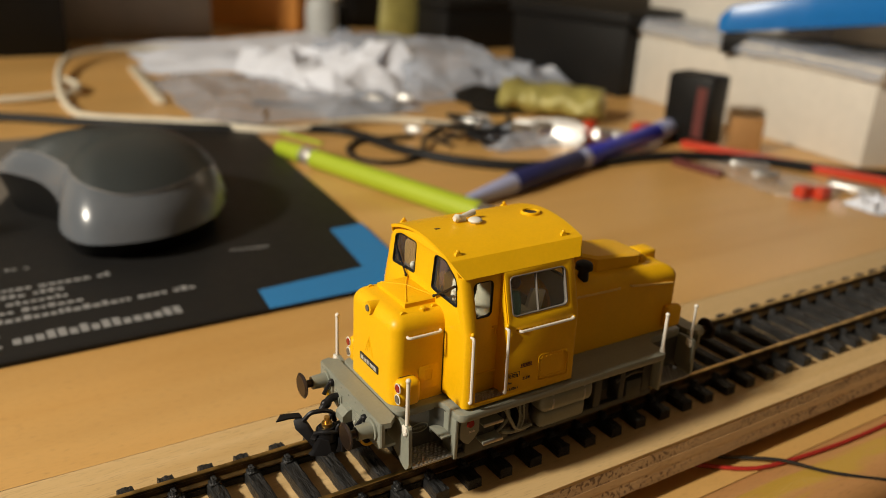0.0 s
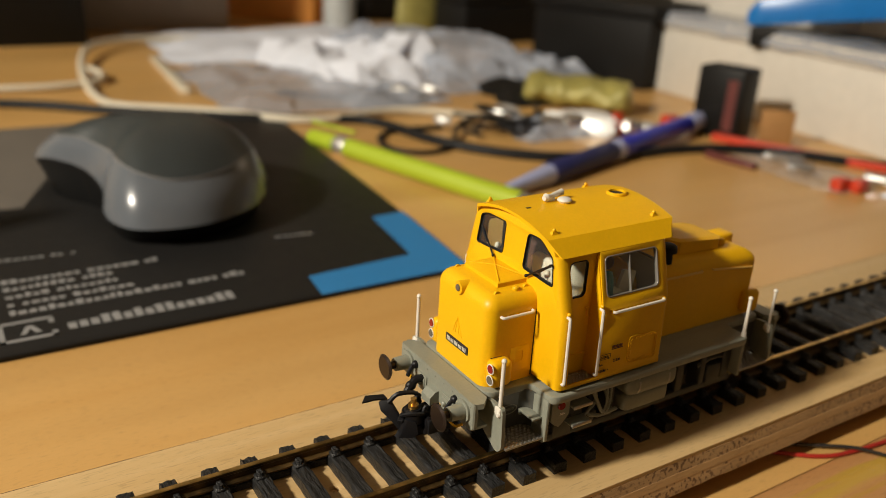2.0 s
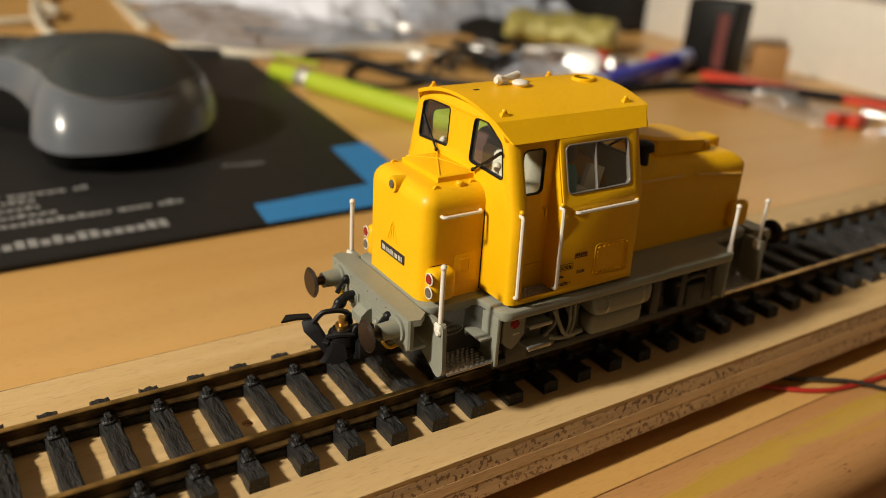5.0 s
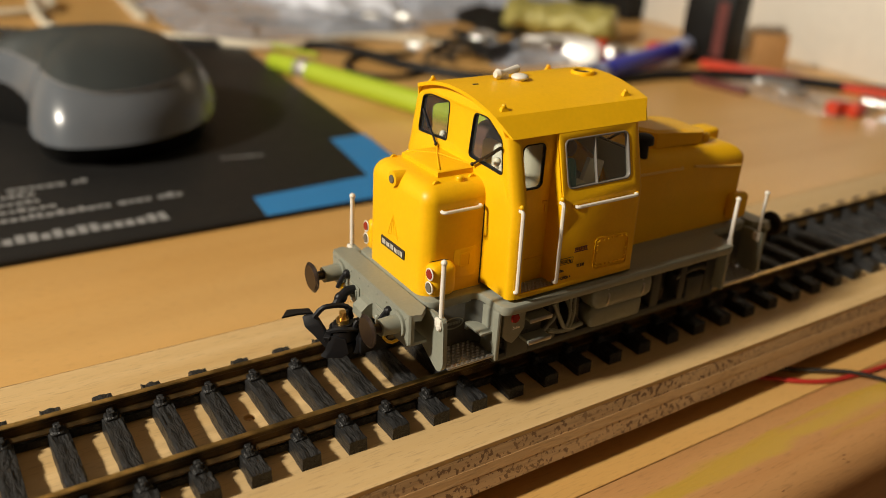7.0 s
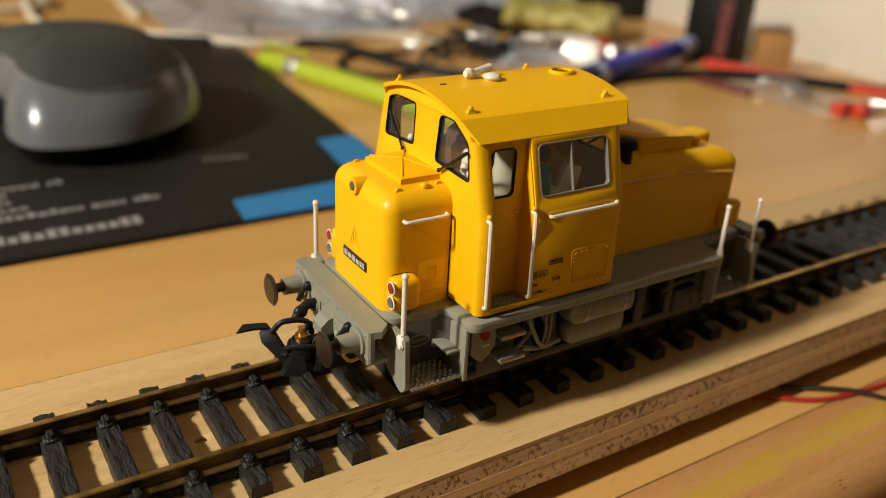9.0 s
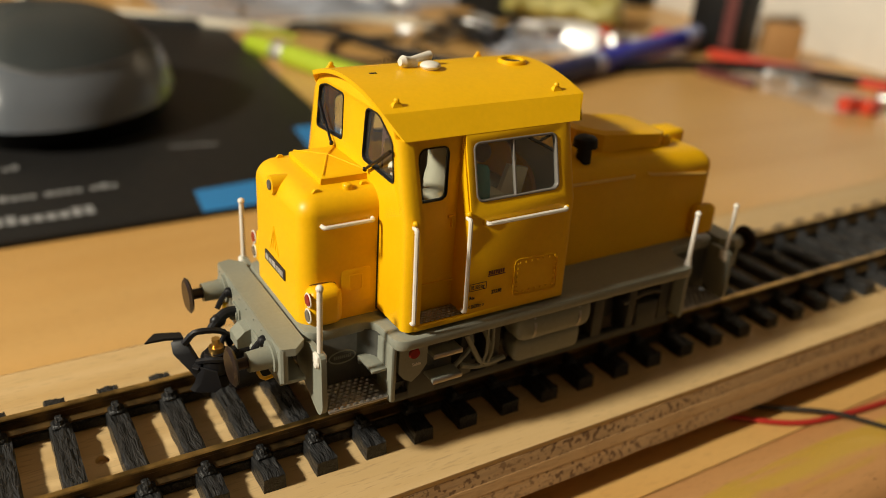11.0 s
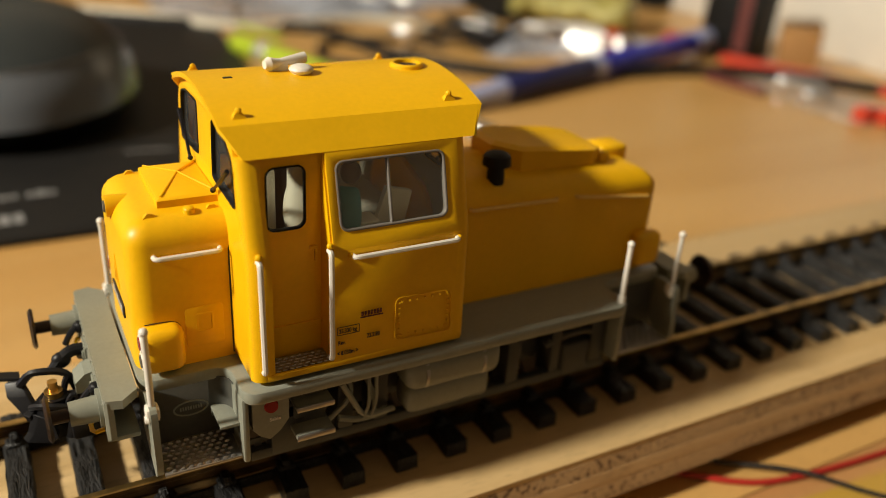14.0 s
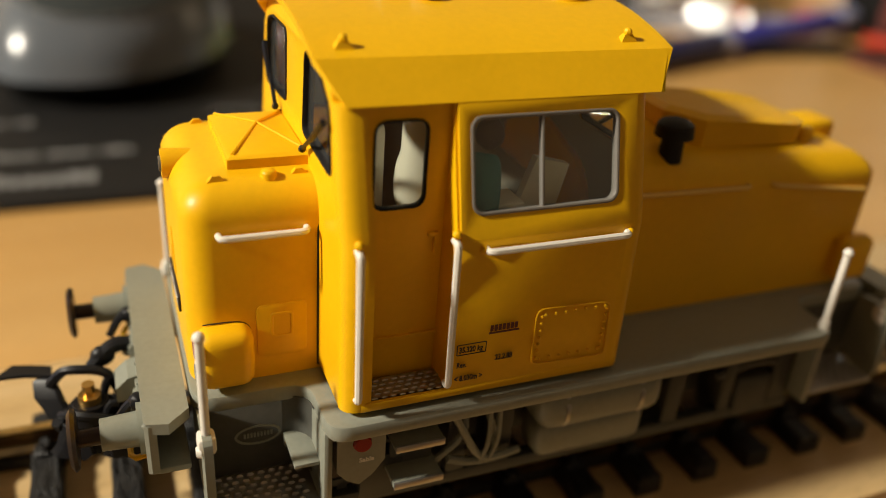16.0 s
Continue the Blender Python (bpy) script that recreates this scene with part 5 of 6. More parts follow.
plain_silver = plain("grey_window_metal", (0.27, 0.25, 0.225), 0.32, metal=0.35, vary=0.08)
build_room()
build_desk()
build_board()
build_track()
loco = build_loco()
focus = [o for o in bpy.data.objects if o.name.startswith("corner_post")]
near = min(focus, key=lambda o: (PLACE[o] - Vector((0, -0.016, 0.03))).length)
cam.data.dof.focus_object = near


# ---- things on the desk ----
def flat(poly, z0, z1, bevel=0.0):
    return plate(poly, [], z1 - z0, Matrix.Translation((0, 0, (z0 + z1) / 2)), bevel)


def build_mat():
    mat = thing("mouse_mat", (-60, 190, DESK), "dark grey printed mouse mat with blue corner marks", "mouse mat")
    zt = DESK + 1.6
    far = 330
    outline = [(-180, 95.5), (57.0, 94.0), (66.0, 190), (77.0, far), (-180, far)]
    part("pad", flat(soften(outline, 3.0), DESK + 0.02, zt, 0.3), M_PAD, mat, "black fabric pad")
    blue = [(4.6, 94.6), (56.6, 94.4), (63.0, 149.8), (49.2, 149.0), (44.0, 111.2), (6.2, 108.6)]
    part("corner_mark", flat(blue, zt - 0.05, zt + 0.05), M_BLUE, mat, "bright blue printed corner mark")
    grey = [(-130, 210), (-62, 208), (-30, 292), (-20, 329), (-129, 329)]
    part("photo_print", flat(grey, zt - 0.05, zt + 0.05), M_PADGREY, mat, "grey printed picture area")
    # printing that cannot be read, as bars
    rnd = random.Random(5)
    lines = [(-76, 139.6, -31, 139.8, 3.2), (-76, 134.2, -44, 135.0, 2.8), (-76, 128.8, -45, 129.4, 2.8), (-76, 123.4, -42, 124.0, 2.8), (-76, 117.6, -10.5, 118.6, 3.4), (-100, 160.0, -52, 156.0, 1.8), (9.2, 143.4, 24.6, 141.4, 1.6)]
    for x0, y0, x1, y1, h in lines:
        bm = bmesh.new()
        x = x0
        while x < x1 - 1:
            w = rnd.uniform(1.2, 2.2)
            y = y0 + (y1 - y0) * (x - x0) / (x1 - x0)
            box(bm, x, x + w, y, y + h * rnd.choice((0.62, 0.66, 0.95)), zt - 0.02, zt + 0.06, 0)
            x += w + (0.6 if rnd.random() > 0.15 else 2.2)
        part("printed_line", bm, M_PRINT, mat, kind="stuff")
    bm = bmesh.new()
    x = -63.5
    while x < -20:
        w = 2.1
        box(bm, x, x + w, 103.4, 103.4 + rnd.choice((3.6, 3.8, 5.2)), zt - 0.02, zt + 0.06, 0)
        x += w + 0.75
    part("printed_line", bm, M_PRINT, mat, kind="stuff")
    bm = bmesh.new()
    for a in ((-80, -66.2, 112.0, 113.4), (-80, -78.6, 101.5, 113.0), (-80, -66.2, 101.5, 102.9), (-67.6, -66.2, 109.5, 113.0), (-67.6, -66.2, 101.5, 104.4)):
        box(bm, *a, zt - 0.02, zt + 0.06, 0)
    loft(bm, [[(x, y, z) for x, y in ((-75, 105), (-73.2, 109.6), (-71.6, 109.6), (-69.8, 105), (-71.2, 105), (-72.4, 108), (-73.6, 105))] for z in (zt - 0.02, zt + 0.06)])
    part("printed_mark", bm, M_PRINT, mat, kind="stuff")


def build_mouse():
    m = thing("computer_mouse", (-16, 195, DESK + 1.6), "grey wireless computer mouse with a waisted side on the mat", "computer mouse")
    zm = DESK + 1.6
    c = Vector((-15.0, 193.0))
    # plan outline with the height of the shell's lower lip above the mat
    plan = [(-14, 149.5, 6.6), (-29, 151, 6.4), (-38, 157, 6.4), (-41.5, 170, 7.4), (-38.5, 187, 10.8), (-42, 203, 14.4), (-51, 217, 15.4), (-54.5, 231, 12.0), (-47, 246, 9.0), (-28, 253, 8.0), (-8, 251, 7.0), (10, 242, 6.0), (20, 224, 7.5), (23, 204, 8.0), (20.5, 184, 7.8), (12, 166, 7.2), (0, 155, 6.8)]
    plan = [(x, y - 3.0, z) for x, y, z in plan]
    n = len(plan)
    rim = []
    for i in range(n):
        p0, p1, p2, p3 = (Vector(plan[(i + k - 1) % n]) for k in range(4))
        for k in range(4):
            t = k / 4
            rim.append(0.5 * (2 * p1 + (p2 - p0) * t + (2 * p0 - 5 * p1 + 4 * p2 - p3) * t * t + (3 * p1 - p0 - 3 * p2 + p3) * t ** 3))

    def at(p, rho, out=0.0):
        x, y = c.x + (p.x - c.x) * rho, c.y + (p.y - c.y) * rho
        top = 33.4 - 0.0026 * (y - 185) ** 2
        z = p.z + (top - p.z) * max(1 - rho ** 2.6, 0) ** 0.60
        return Vector((x + (p.x - c.x) * out / 40, y + (p.y - c.y) * out / 40, zm + z + out))

    def cap(p):
        """How far out the dark top reaches: short of the front and of the thumb side, nearly to the rim elsewhere."""
        front = min(max((205 - p.y) / 45, 0.0), 1.0)
        thumb = min(max((-24 - p.x) / 22, 0.0), 1.0)
        return 0.94 - 0.13 * front * front * (3 - 2 * front) - 0.12 * thumb * (1 - 0.3 * front)

    def shell(r0, r1, out, steps):
        q = bmesh.new()
        loft(q, [[at(p, max((r1(p) if callable(r1) else r1) * (1 - k / steps) + r0 * (k / steps), 0.01), out) for p in rim] for k in range(steps + 1)], False, r0 < 0.05)
        return q

    part("body", shell(0.0, 0.999, 0.0, 26), M_MOUSE, m, "glossy mid-grey shell")
    bm = bmesh.new()
    loft(bm, [[(c.x + (p.x - c.x) * k, c.y + (p.y - c.y) * k, zm + (p.z * h + 0.05 + 0.4 * (h == 1))) for p in rim] for h, k in ((0, 0.86), (0.12, 0.89), (0.6, 0.93), (1, 0.985))])
    part("base", bm, M_MBASE, m, "black underside and grip")
    part("top_shell", shell(0.0, cap, 0.3, 16), M_MTOP, m, "matte dark grey top shell")
    bm = bmesh.new()
    pts = [at(p, cap(p) + 0.008, 0.15) for p in rim]
    tube(bm, pts + pts[:1], 0.35, 6, 1)
    part("trim_ring", bm, M_MTRIM, m, "thin pale trim line")


def along(a, b, r_list, seg=18):
    """Stacked round sections between two points: (share of the way, radius)."""
    bm = bmesh.new()
    a, b = Vector(a), Vector(b)
    d = (b - a).normalized()
    side = d.orthogonal().normalized()
    up = d.cross(side)
    loft(bm, [[a.lerp(b, t) + (side * math.cos(2 * math.pi * k / seg) + up * math.sin(2 * math.pi * k / seg)) * r for k in range(seg)] for t, r in r_list])
    return bm


def build_pencil():
    a, b = (71.6, 257.0, DESK + 4.6), (114.0, 110.0, DESK + 4.2)
    p = thing("mechanical_pencil", (98, 205, DESK), "lime green mechanical pencil lying on the desk", "pencil")
    part("barrel", along(a, b, ((0.0, 3.0), (0.01, 3.8), (0.13, 4.6), (0.131, 4.4), (0.82, 4.8), (0.84, 4.6))), M_LIME, p, "lime plastic barrel")
    part("ring", along(a, b, ((0.13, 4.75), (0.132, 4.9), (0.175, 4.9), (0.178, 4.75))), M_FOIL, p, "silver ring")
    part("cone", along(a, b, ((0.84, 4.5), (0.845, 4.4), (0.95, 3.6), (0.96, 3.0))), M_SILVER, p, "polished metal cap")
    part("tip", along(a, b, ((0.96, 2.4), (1.0, 2.0), (1.005, 1.2))), M_RUBBER, p, "black tip")
    bm = along((a[0] + 5, a[1] + 10, a[2] + 4.5), (a[0] + 14, a[1] - 20, a[2] + 5), ((0, 0.9), (1, 0.9)), 8)
    part("clip", bm, M_LIME, p)


def build_pen():
    a, b = (106.0, 148.5, DESK + 4.0), (314.0, 214.0, DESK + 8.0)
    p = thing("ballpoint_pen", (215, 190, DESK), "blue ballpoint pen with clear ends lying on the desk", "pen")
    part("nose", along(a, b, ((0.0, 1.0), (0.03, 2.2), (0.17, 4.6), (0.175, 4.6))), M_PENC, p, "clear conical nose")
    part("grip", along(a, b, ((0.175, 4.9), (0.18, 5.3), (0.30, 5.0), (0.42, 5.3), (0.425, 5.0))), M_PENN, p, "dark navy rubber grip")
    part("band", along(a, b, ((0.425, 5.1), (0.43, 5.4), (0.45, 5.4), (0.455, 5.1))), M_PENC, p, "pale band")
    part("barrel", along(a, b, ((0.455, 5.0), (0.46, 5.1), (0.80, 4.8), (0.805, 4.6))), M_PENB, p, "bright blue barrel")
    part("cap_end", along(a, b, ((0.805, 4.9), (0.82, 5.4), (0.97, 5.0), (1.0, 3.8))), M_PENC, p, "clear end cap")


def cable(name, pts, r, mat, label, steps=3):
    bm = bmesh.new()
    tube(bm, pts, r, 10, steps)
    part(name, bm, mat, None, label, "cable", smooth=80)


def crumple(name, x0, x1, y0, y1, high, mat, label, seed, category="plastic bag", sharp=1.0, cells=9, skew=0.0, parent=None):
    """A crumpled sheet heaped on the desk: flat facets between sharp creases, falling to the desk at an uneven rim."""
    rnd = random.Random(seed)
    n = cells
    bm = bmesh.new()
    grid = []
    for i in range(n + 1):
        row = []
        for j in range(n + 1):
            u, v = i / n * 2 - 1, j / n * 2 - 1
            edge = max(abs(u), abs(v))
            wob = 1 + 0.20 * noise.noise((u * 1.7, v * 1.7, seed))
            inside = 1.0 if edge < 0.99 else 0.45
            x = (x0 + x1) / 2 + (x1 - x0) / 2 * (u * wob + rnd.uniform(-0.9, 0.9) / n * inside) + skew * v
            y = (y0 + y1) / 2 + (y1 - y0) / 2 * (v * wob + rnd.uniform(-0.9, 0.9) / n * inside)
            rim = max(0.0, 1 - edge ** 3.0)
            fold = 0.55 + 0.5 * noise.noise((u * 1.5 + seed, v * 1.5, seed * 0.7)) + rnd.uniform(-0.5, 0.5) * sharp
            row.append(bm.verts.new((x, y, DESK + 0.5 + rim ** 0.6 * high * max(0.06, fold))))
        grid.append(row)
    for i in range(n):
        for j in range(n):
            q = (grid[i][j], grid[i + 1][j], grid[i + 1][j + 1], grid[i][j + 1])
            if rnd.random() < 0.5:
                bm.faces.new((q[0], q[1], q[2]))
                bm.faces.new((q[0], q[2], q[3]))
            else:
                bm.faces.new((q[0], q[1], q[3]))
                bm.faces.new((q[1], q[2], q[3]))
    # finer creases inside the large facets
    bmesh.ops.subdivide_edges(bm, edges=bm.edges[:], cuts=2, use_grid_fill=True)
    for v in bm.verts:
        if v.co.z > DESK + 1:
            v.co.z += high * 0.07 * noise.noise((v.co.x * 0.09, v.co.y * 0.09, seed)) + high * 0.035 * noise.noise((v.co.x * 0.23, v.co.y * 0.23, seed))
            v.co.z = max(v.co.z, DESK + 0.6)
    return part(name, bm, mat, parent, label, "" if parent else category, smooth=9)


def quad_box(bm, corners, z0, z1, bev=1.0):
    """An upright box over four plan corners."""
    rings = [[(x, y, z) for x, y in corners] for z in (z0, z1)]
    rows = loft(bm, rings)
    if bev:
        bmesh.ops.bevel(bm, geom=list({e for r in rows for v in r for e in v.link_edges}), offset=bev, segments=2, profile=0.5, affect="EDGES")


def build_boxes():
    # white cardboard tray with its flap up and things on it
    w = thing("white_cardboard_box", (400, 230, DESK), "white cardboard box with an open lid standing on the desk", "cardboard box")
    bm = bmesh.new()
    quad_box(bm, [(364, 330), (341, 120), (520, 66), (560, 290)], DESK + 0.1, 34, 1.2)
    part("carton", bm, M_CARD, w, "white card carton")
    bm = bmesh.new()
    quad_box(bm, [(362, 332), (339, 118), (345, 116), (368, 330)], 33.5, 41, 0.6)
    part("rim", bm, M_CARD, w, "folded cardboard rim")
    bm = bmesh.new()
    quad_box(bm, [(408, 352), (398, 190), (560, 140), (620, 300)], 34.2, 86, 1.5)
    part("inner_box", bm, M_CARD, w, "second pale carton on top")
    s = thing("stapler", (370, 190, 33), "blue plastic stapler lying on the white box", "stapler")
    bm = bmesh.new()
    rings = []
    for t, wd, z0, z1 in ((0, 4, 46, 54), (0.06, 7, 45, 60), (0.5, 9, 45, 64), (0.92, 9, 45, 64), (1, 6, 46, 58)):
        p = Vector((347, 232, 0)).lerp(Vector((404, 150, 14)), t)
        rings.append([(p.x - wd, p.y - wd * 0.6, z0 + p.z), (p.x + wd, p.y + wd * 0.6, z0 + p.z), (p.x + wd * 0.8, p.y + wd * 0.5, z1 + p.z), (p.x - wd * 0.8, p.y - wd * 0.5, z1 + p.z)])
    loft(bm, rings)
    bmesh.ops.bevel(bm, geom=bm.edges[:], offset=1.0, segments=2, profile=0.5, affect="EDGES")
    part("arm", bm, M_STAPLE, s, "bright blue upper arm")
    bm = bmesh.new()
    quad_box(bm, [(344, 226), (386, 140), (404, 152), (362, 236)], 33.4, 45, 0.8)
    part("base", bm, M_NIGHT, s, "dark metal base")
    # black carton
    d = thing("black_box", (400, 420, DESK), "black cardboard box standing on the desk", "box")
    bm = bmesh.new()
    quad_box(bm, [(330, 418), (347, 310), (500, 330), (480, 450)], DESK + 0.1, 38, 1.5)
    part("carton", bm, M_DBOX, d, "matt black carton")
    bm = bmesh.new()
    quad_box(bm, [(326, 420), (344, 306), (504, 326), (484, 454)], 38.1, 47, 1.5)
    part("lid", bm, M_DBOX, d, "overlapping black lid")
    # small upright black case
    k = thing("battery_case", (300, 195, DESK), "small upright black plastic case with a maroon label", "plastic case")
    bm = bmesh.new()
    quad_box(bm, [(284.5, 209), (291, 182), (310, 186), (304, 213)], DESK + 0.1, 28, 2.0)
    part("shell", bm, M_NIGHT, k, "black plastic shell")
    bm = bmesh.new()
    quad_box(bm, [(288.7, 190.4), (290.1, 184.9), (290.8, 185.1), (289.4, 190.6)], DESK + 5, 22, 0)
    part("label_strip", bm, M_MAROON, k, "dark red label strip")
    bm = bmesh.new()
    quad_box(bm, [(299, 173), (312.5, 161.5), (314, 163), (301, 175)], DESK + 0.1, 8.5, 0.3)
    part("kraft_card", bm, M_KRAFT, None, "small brown kraft card leaning by the white box", "card")
    bm = bmesh.new()
    quad_box(bm, [(281, 190), (324, 86), (328, 87), (286, 192)], DESK + 0.1, DESK + 4, 0.6)
    part("red_strip", bm, M_REDP, None, "bright red plastic strip on the desk", "plastic strip")
    bm = bmesh.new()
    nn = 26
    rings = []
    for i in range(nn + 1):
        t = i / nn
        p = Vector((237, 305, 0)).lerp(Vector((276, 248, 0)), t)
        sx = 0.55 if i in (0, nn) else 1.0
        ring = []
        for q in range(18):
            a = 2 * math.pi * q / 18
            w = 1 + 0.28 * noise.noise((t * 7, math.cos(a) * 1.4, math.sin(a) * 1.4))
            ring.append((p.x + 17 * w * sx * math.cos(a) * 0.8 + 8, p.y + 12 * w * sx * math.cos(a) + 8, DESK + 0.3 + 9.6 * sx * (1 + w * math.sin(a) * 0.95)))
        rings.append(ring)
    loft(bm, rings)
    for v in bm.verts:
        v.co.z = max(v.co.z, DESK + 0.1)
    part("foil_packet", bm, M_OLIVE, None, "yellowish translucent foil packet on the desk", "packet", smooth=60)


def build_clutter():
    rnd = random.Random(11)
    z = DESK
    cable("white_cable", [(-120, 425, z + 2.4), (-70, 424, z + 2.4), (-24, 420, z + 2.4), (-4, 424, z + 2.6), (9, 430, z + 3), (12, 446, z + 5), (6, 470, z + 4)], 2.3, M_CABLEW, "cream cable looping across the desk")
    cable("white_cable", [(170, 590, z + 3), (110, 585, z + 4), (50, 575, z + 6), (18, 535, z + 8), (3, 470, z + 5), (-3, 410, z + 2.5), (-3, 374, z + 2.5), (3, 359, z + 2.5), (25, 346, z + 2.5), (50, 330, z + 2.5), (71, 305, z + 2.5), (86, 295, z + 2.5), (106, 294, z + 2.5), (130, 302, z + 2.5), (150, 301, z + 2.5), (167, 290, z + 2.5), (185, 267, z + 2.5), (196, 262, z + 2.5)], 2.4, M_CABLEW, "cream cable lying across the desk")
    cable("black_cable", [(-120, 410, z + 1.8), (-40, 384, z + 1.8), (6, 344, z + 1.8), (58, 314, z + 1.8), (95, 298, z + 1.8), (120, 288, z + 1.8), (126, 262, z + 2), (130, 236, z + 2), (143, 212, z + 2), (157, 197, z + 2), (172, 186, z + 2), (215, 177, z + 2), (238, 178, z + 2), (268, 169, z + 2), (291, 151, z + 2), (308, 129, z + 2), (321, 110, z + 2), (345, 96, z + 2), (400, 70, z + 2)], 2.7, M_RUBBER, "black cable winding across the desk")
    cable("black_cable", [(150, 262, z + 1.5), (118, 266, z + 1.4), (104, 250, z + 1.4), (102, 230, z + 1.4), (116, 218, z + 1.4), (136, 226, z + 1.6), (150, 250, z + 4), (170, 262, z + 6), (196, 252, z + 3)], 1.3, M_RUBBER, "thin black cable in a loop")
    for k in range(5):
        pts = [(150 + rnd.uniform(0, 70), 225 + rnd.uniform(0, 45), z + rnd.uniform(1.5, 12)) for _ in range(5)]
        cable("black_cable", pts, rnd.uniform(0.9, 1.6), M_RUBBER, "short tangled black wire")
    cable("black_wire", [(60, -14.5, z + 0.6), (68.8, -21.7, z + 0.6), (71.1, -23.7, z + 0.8), (76.3, -27.5, z + 1.3), (79.4, -30.5, z + 1.55), (82.5, -33.4, z + 0.9), (86.0, -37.2, z + 0.45), (90, -40.6, z + 0.2), (100, -44.2, z - 2.2)], 0.42, M_WIRE, "thin black wire beside the plywood", 2)
    cable("red_wire", [(54, -15.5, z + 0.6), (63.4, -22.7, z + 0.6), (67.7, -26.1, z + 0.55), (72.4, -28.6, z + 0.55), (78.8, -29.9, z + 0.55), (86.6, -30.8, z + 0.55), (96, -31.6, z + 0.55), (106, -32.1, z + 0.55), (122, -32.2, z + 0.55), (160, -33, z + 0.55)], 0.5, M_REDW, "thin red wire beside the plywood", 2)
    bm = bmesh.new()
    quad_box(bm, [(46, 394), (52, 391), (63, 510), (57, 512)], z + 0.1, z + 3.2, 0.8)
    part("white_strip", bm, M_CABLEW, None, "pale plastic strip lying on the desk", "strip")
    # bags and papers heaped at the back
    flat_bag = thing("plastic_bag", (124, 396, DESK), "clear crumpled plastic bag lying flat on the desk", "plastic bag")
    crumple("bag_body", 58, 190, 322, 470, 12, M_FILM, "", 3.1, cells=8, sharp=0.7, parent=flat_bag)
    crumple("bag_fold", 128, 196, 320, 372, 9, M_FILMW, "milky folded end of the bag", 27.0, cells=6, sharp=0.5, parent=flat_bag)
    heap = thing("plastic_bag", (272, 442, DESK), "milky crumpled plastic bag heaped on the desk, folded over itself", "plastic bag")
    crumple("bag_body", 200, 345, 345, 540, 33, M_FILMW, "", 8.4, cells=10, sharp=0.5, parent=heap)
    crumple("bag_fold", 262, 338, 338, 420, 22, M_FILMW, "creased open end of the bag", 17.0, cells=7, sharp=0.55, parent=heap)
    # dark crumpled sheet standing in for the clutter under the bag's edge
    crumple("dark_clutter", 226, 304, 292, 352, 13, M_DBOX, "black crumpled sheet standing in for dark clutter beside a milky plastic bag", 61.0, "pouch", 0.5, cells=7)
    crumple("paper_sheet", 128, 258, 372, 520, 29, M_TISSUE, "white crumpled paper on the desk", 5.7, "paper", 0.6, cells=9)
    crumple("paper_sheet", 70, 300, 480, 650, 12, M_TISSUE, "creased white paper lying on the desk", 12.9, "paper", 0.5, cells=7)
    crumple("plastic_wrapper", 256, 292, 94, 162, 5, M_WRAP, "small flat clear plastic wrapper on the desk", 21.3, "wrapper", cells=7)
    crumple("plastic_wrapper", 274, 300, 66, 86, 6, M_TISSUE, "small white crumpled wrapper on the desk", 44.0, "wrapper", cells=6)
    crumple("plastic_wrapper", 178, 240, 218, 262, 8, M_FILMW, "small glossy plastic wrapper on the desk", 31.0, "wrapper", cells=8)
    bm = bmesh.new()
    quad_box(bm, [(249, 166), (253, 138), (257, 139), (253, 167)], z + 0.1, z + 3.4, 0.5)
    part("maroon_strip", bm, M_MAROON, None, "dark maroon plastic strip on the desk", "plastic strip")
    cable("black_cable", [(100, 372, z + 2), (124, 350, z + 2), (140, 338, z + 2), (154, 332, z + 2), (168, 340, z + 2), (182, 356, z + 2)], 1.9, M_RUBBER, "black cable under a clear bag")
    # metal and red bits
    for x, y, r, h in ((204, 240, 5, 9), (216, 232, 6, 8), (228, 226, 4, 6), (196, 250, 4, 12), (176, 254, 5, 10), (246, 214, 4.5, 8)):
        bm = bmesh.new()
        cyl(bm, (x - r, y, z + r), (x + h, y - h * 0.6, z + r), r, r * 0.8, 18)
        bmesh.ops.bevel(bm, geom=bm.edges[:], offset=r * 0.15, segments=2, profile=0.5, affect="EDGES")
        part("metal_capsule", bm, M_SILVER, None, "shiny silver metal capsule on the desk", "metal part", "loose metal parts")
    for x, y, r in ((239, 221, 4.5), (281, 221, 5), (264, 99, 4.2), (271, 94, 4), (262, 244, 3.5)):
        bm = bmesh.new()
        box(bm, x - r, x + r, y - r * 0.7, y + r * 0.7, z + 0.1, z + r * 1.5, 1.2, 3)
        part("red_connector", bm, M_REDP, None, "small red plastic connector on the desk", "connector", "red connectors")
    for x, y, dx, dy in ((291, 91, -4, 11), (276, 139, -5, 8), (268, 123, -3, 5)):
        bm = bmesh.new()
        cyl(bm, (x - dx, y - dy, z + 3.2), (x + dx, y + dy, z + 3.2), 3.1, None, 20)
        bmesh.ops.bevel(bm, geom=bm.edges[:], offset=0.8, segments=3, profile=0.5, affect="EDGES")
        part("metal_capsule", bm, M_SILVER, None, "shiny silver metal capsule on the desk", "metal part", "loose metal parts")
    # bright foil scraps tilted to catch the lamp; small ones imitate the bag's glints
    for x, y, r, tilt in ((212, 234, 9.5, 0.0), (229, 230, 9.0, 0.1), (220, 222, 9.5, -0.08), (196, 268, 6.0, 0.25), (246, 211, 6.0, 0.2), (166, 338, 4.5, 0.05), (188, 340, 4.0, 0.02), (150, 262, 3.5, 0.1)):
        bm = bmesh.new()
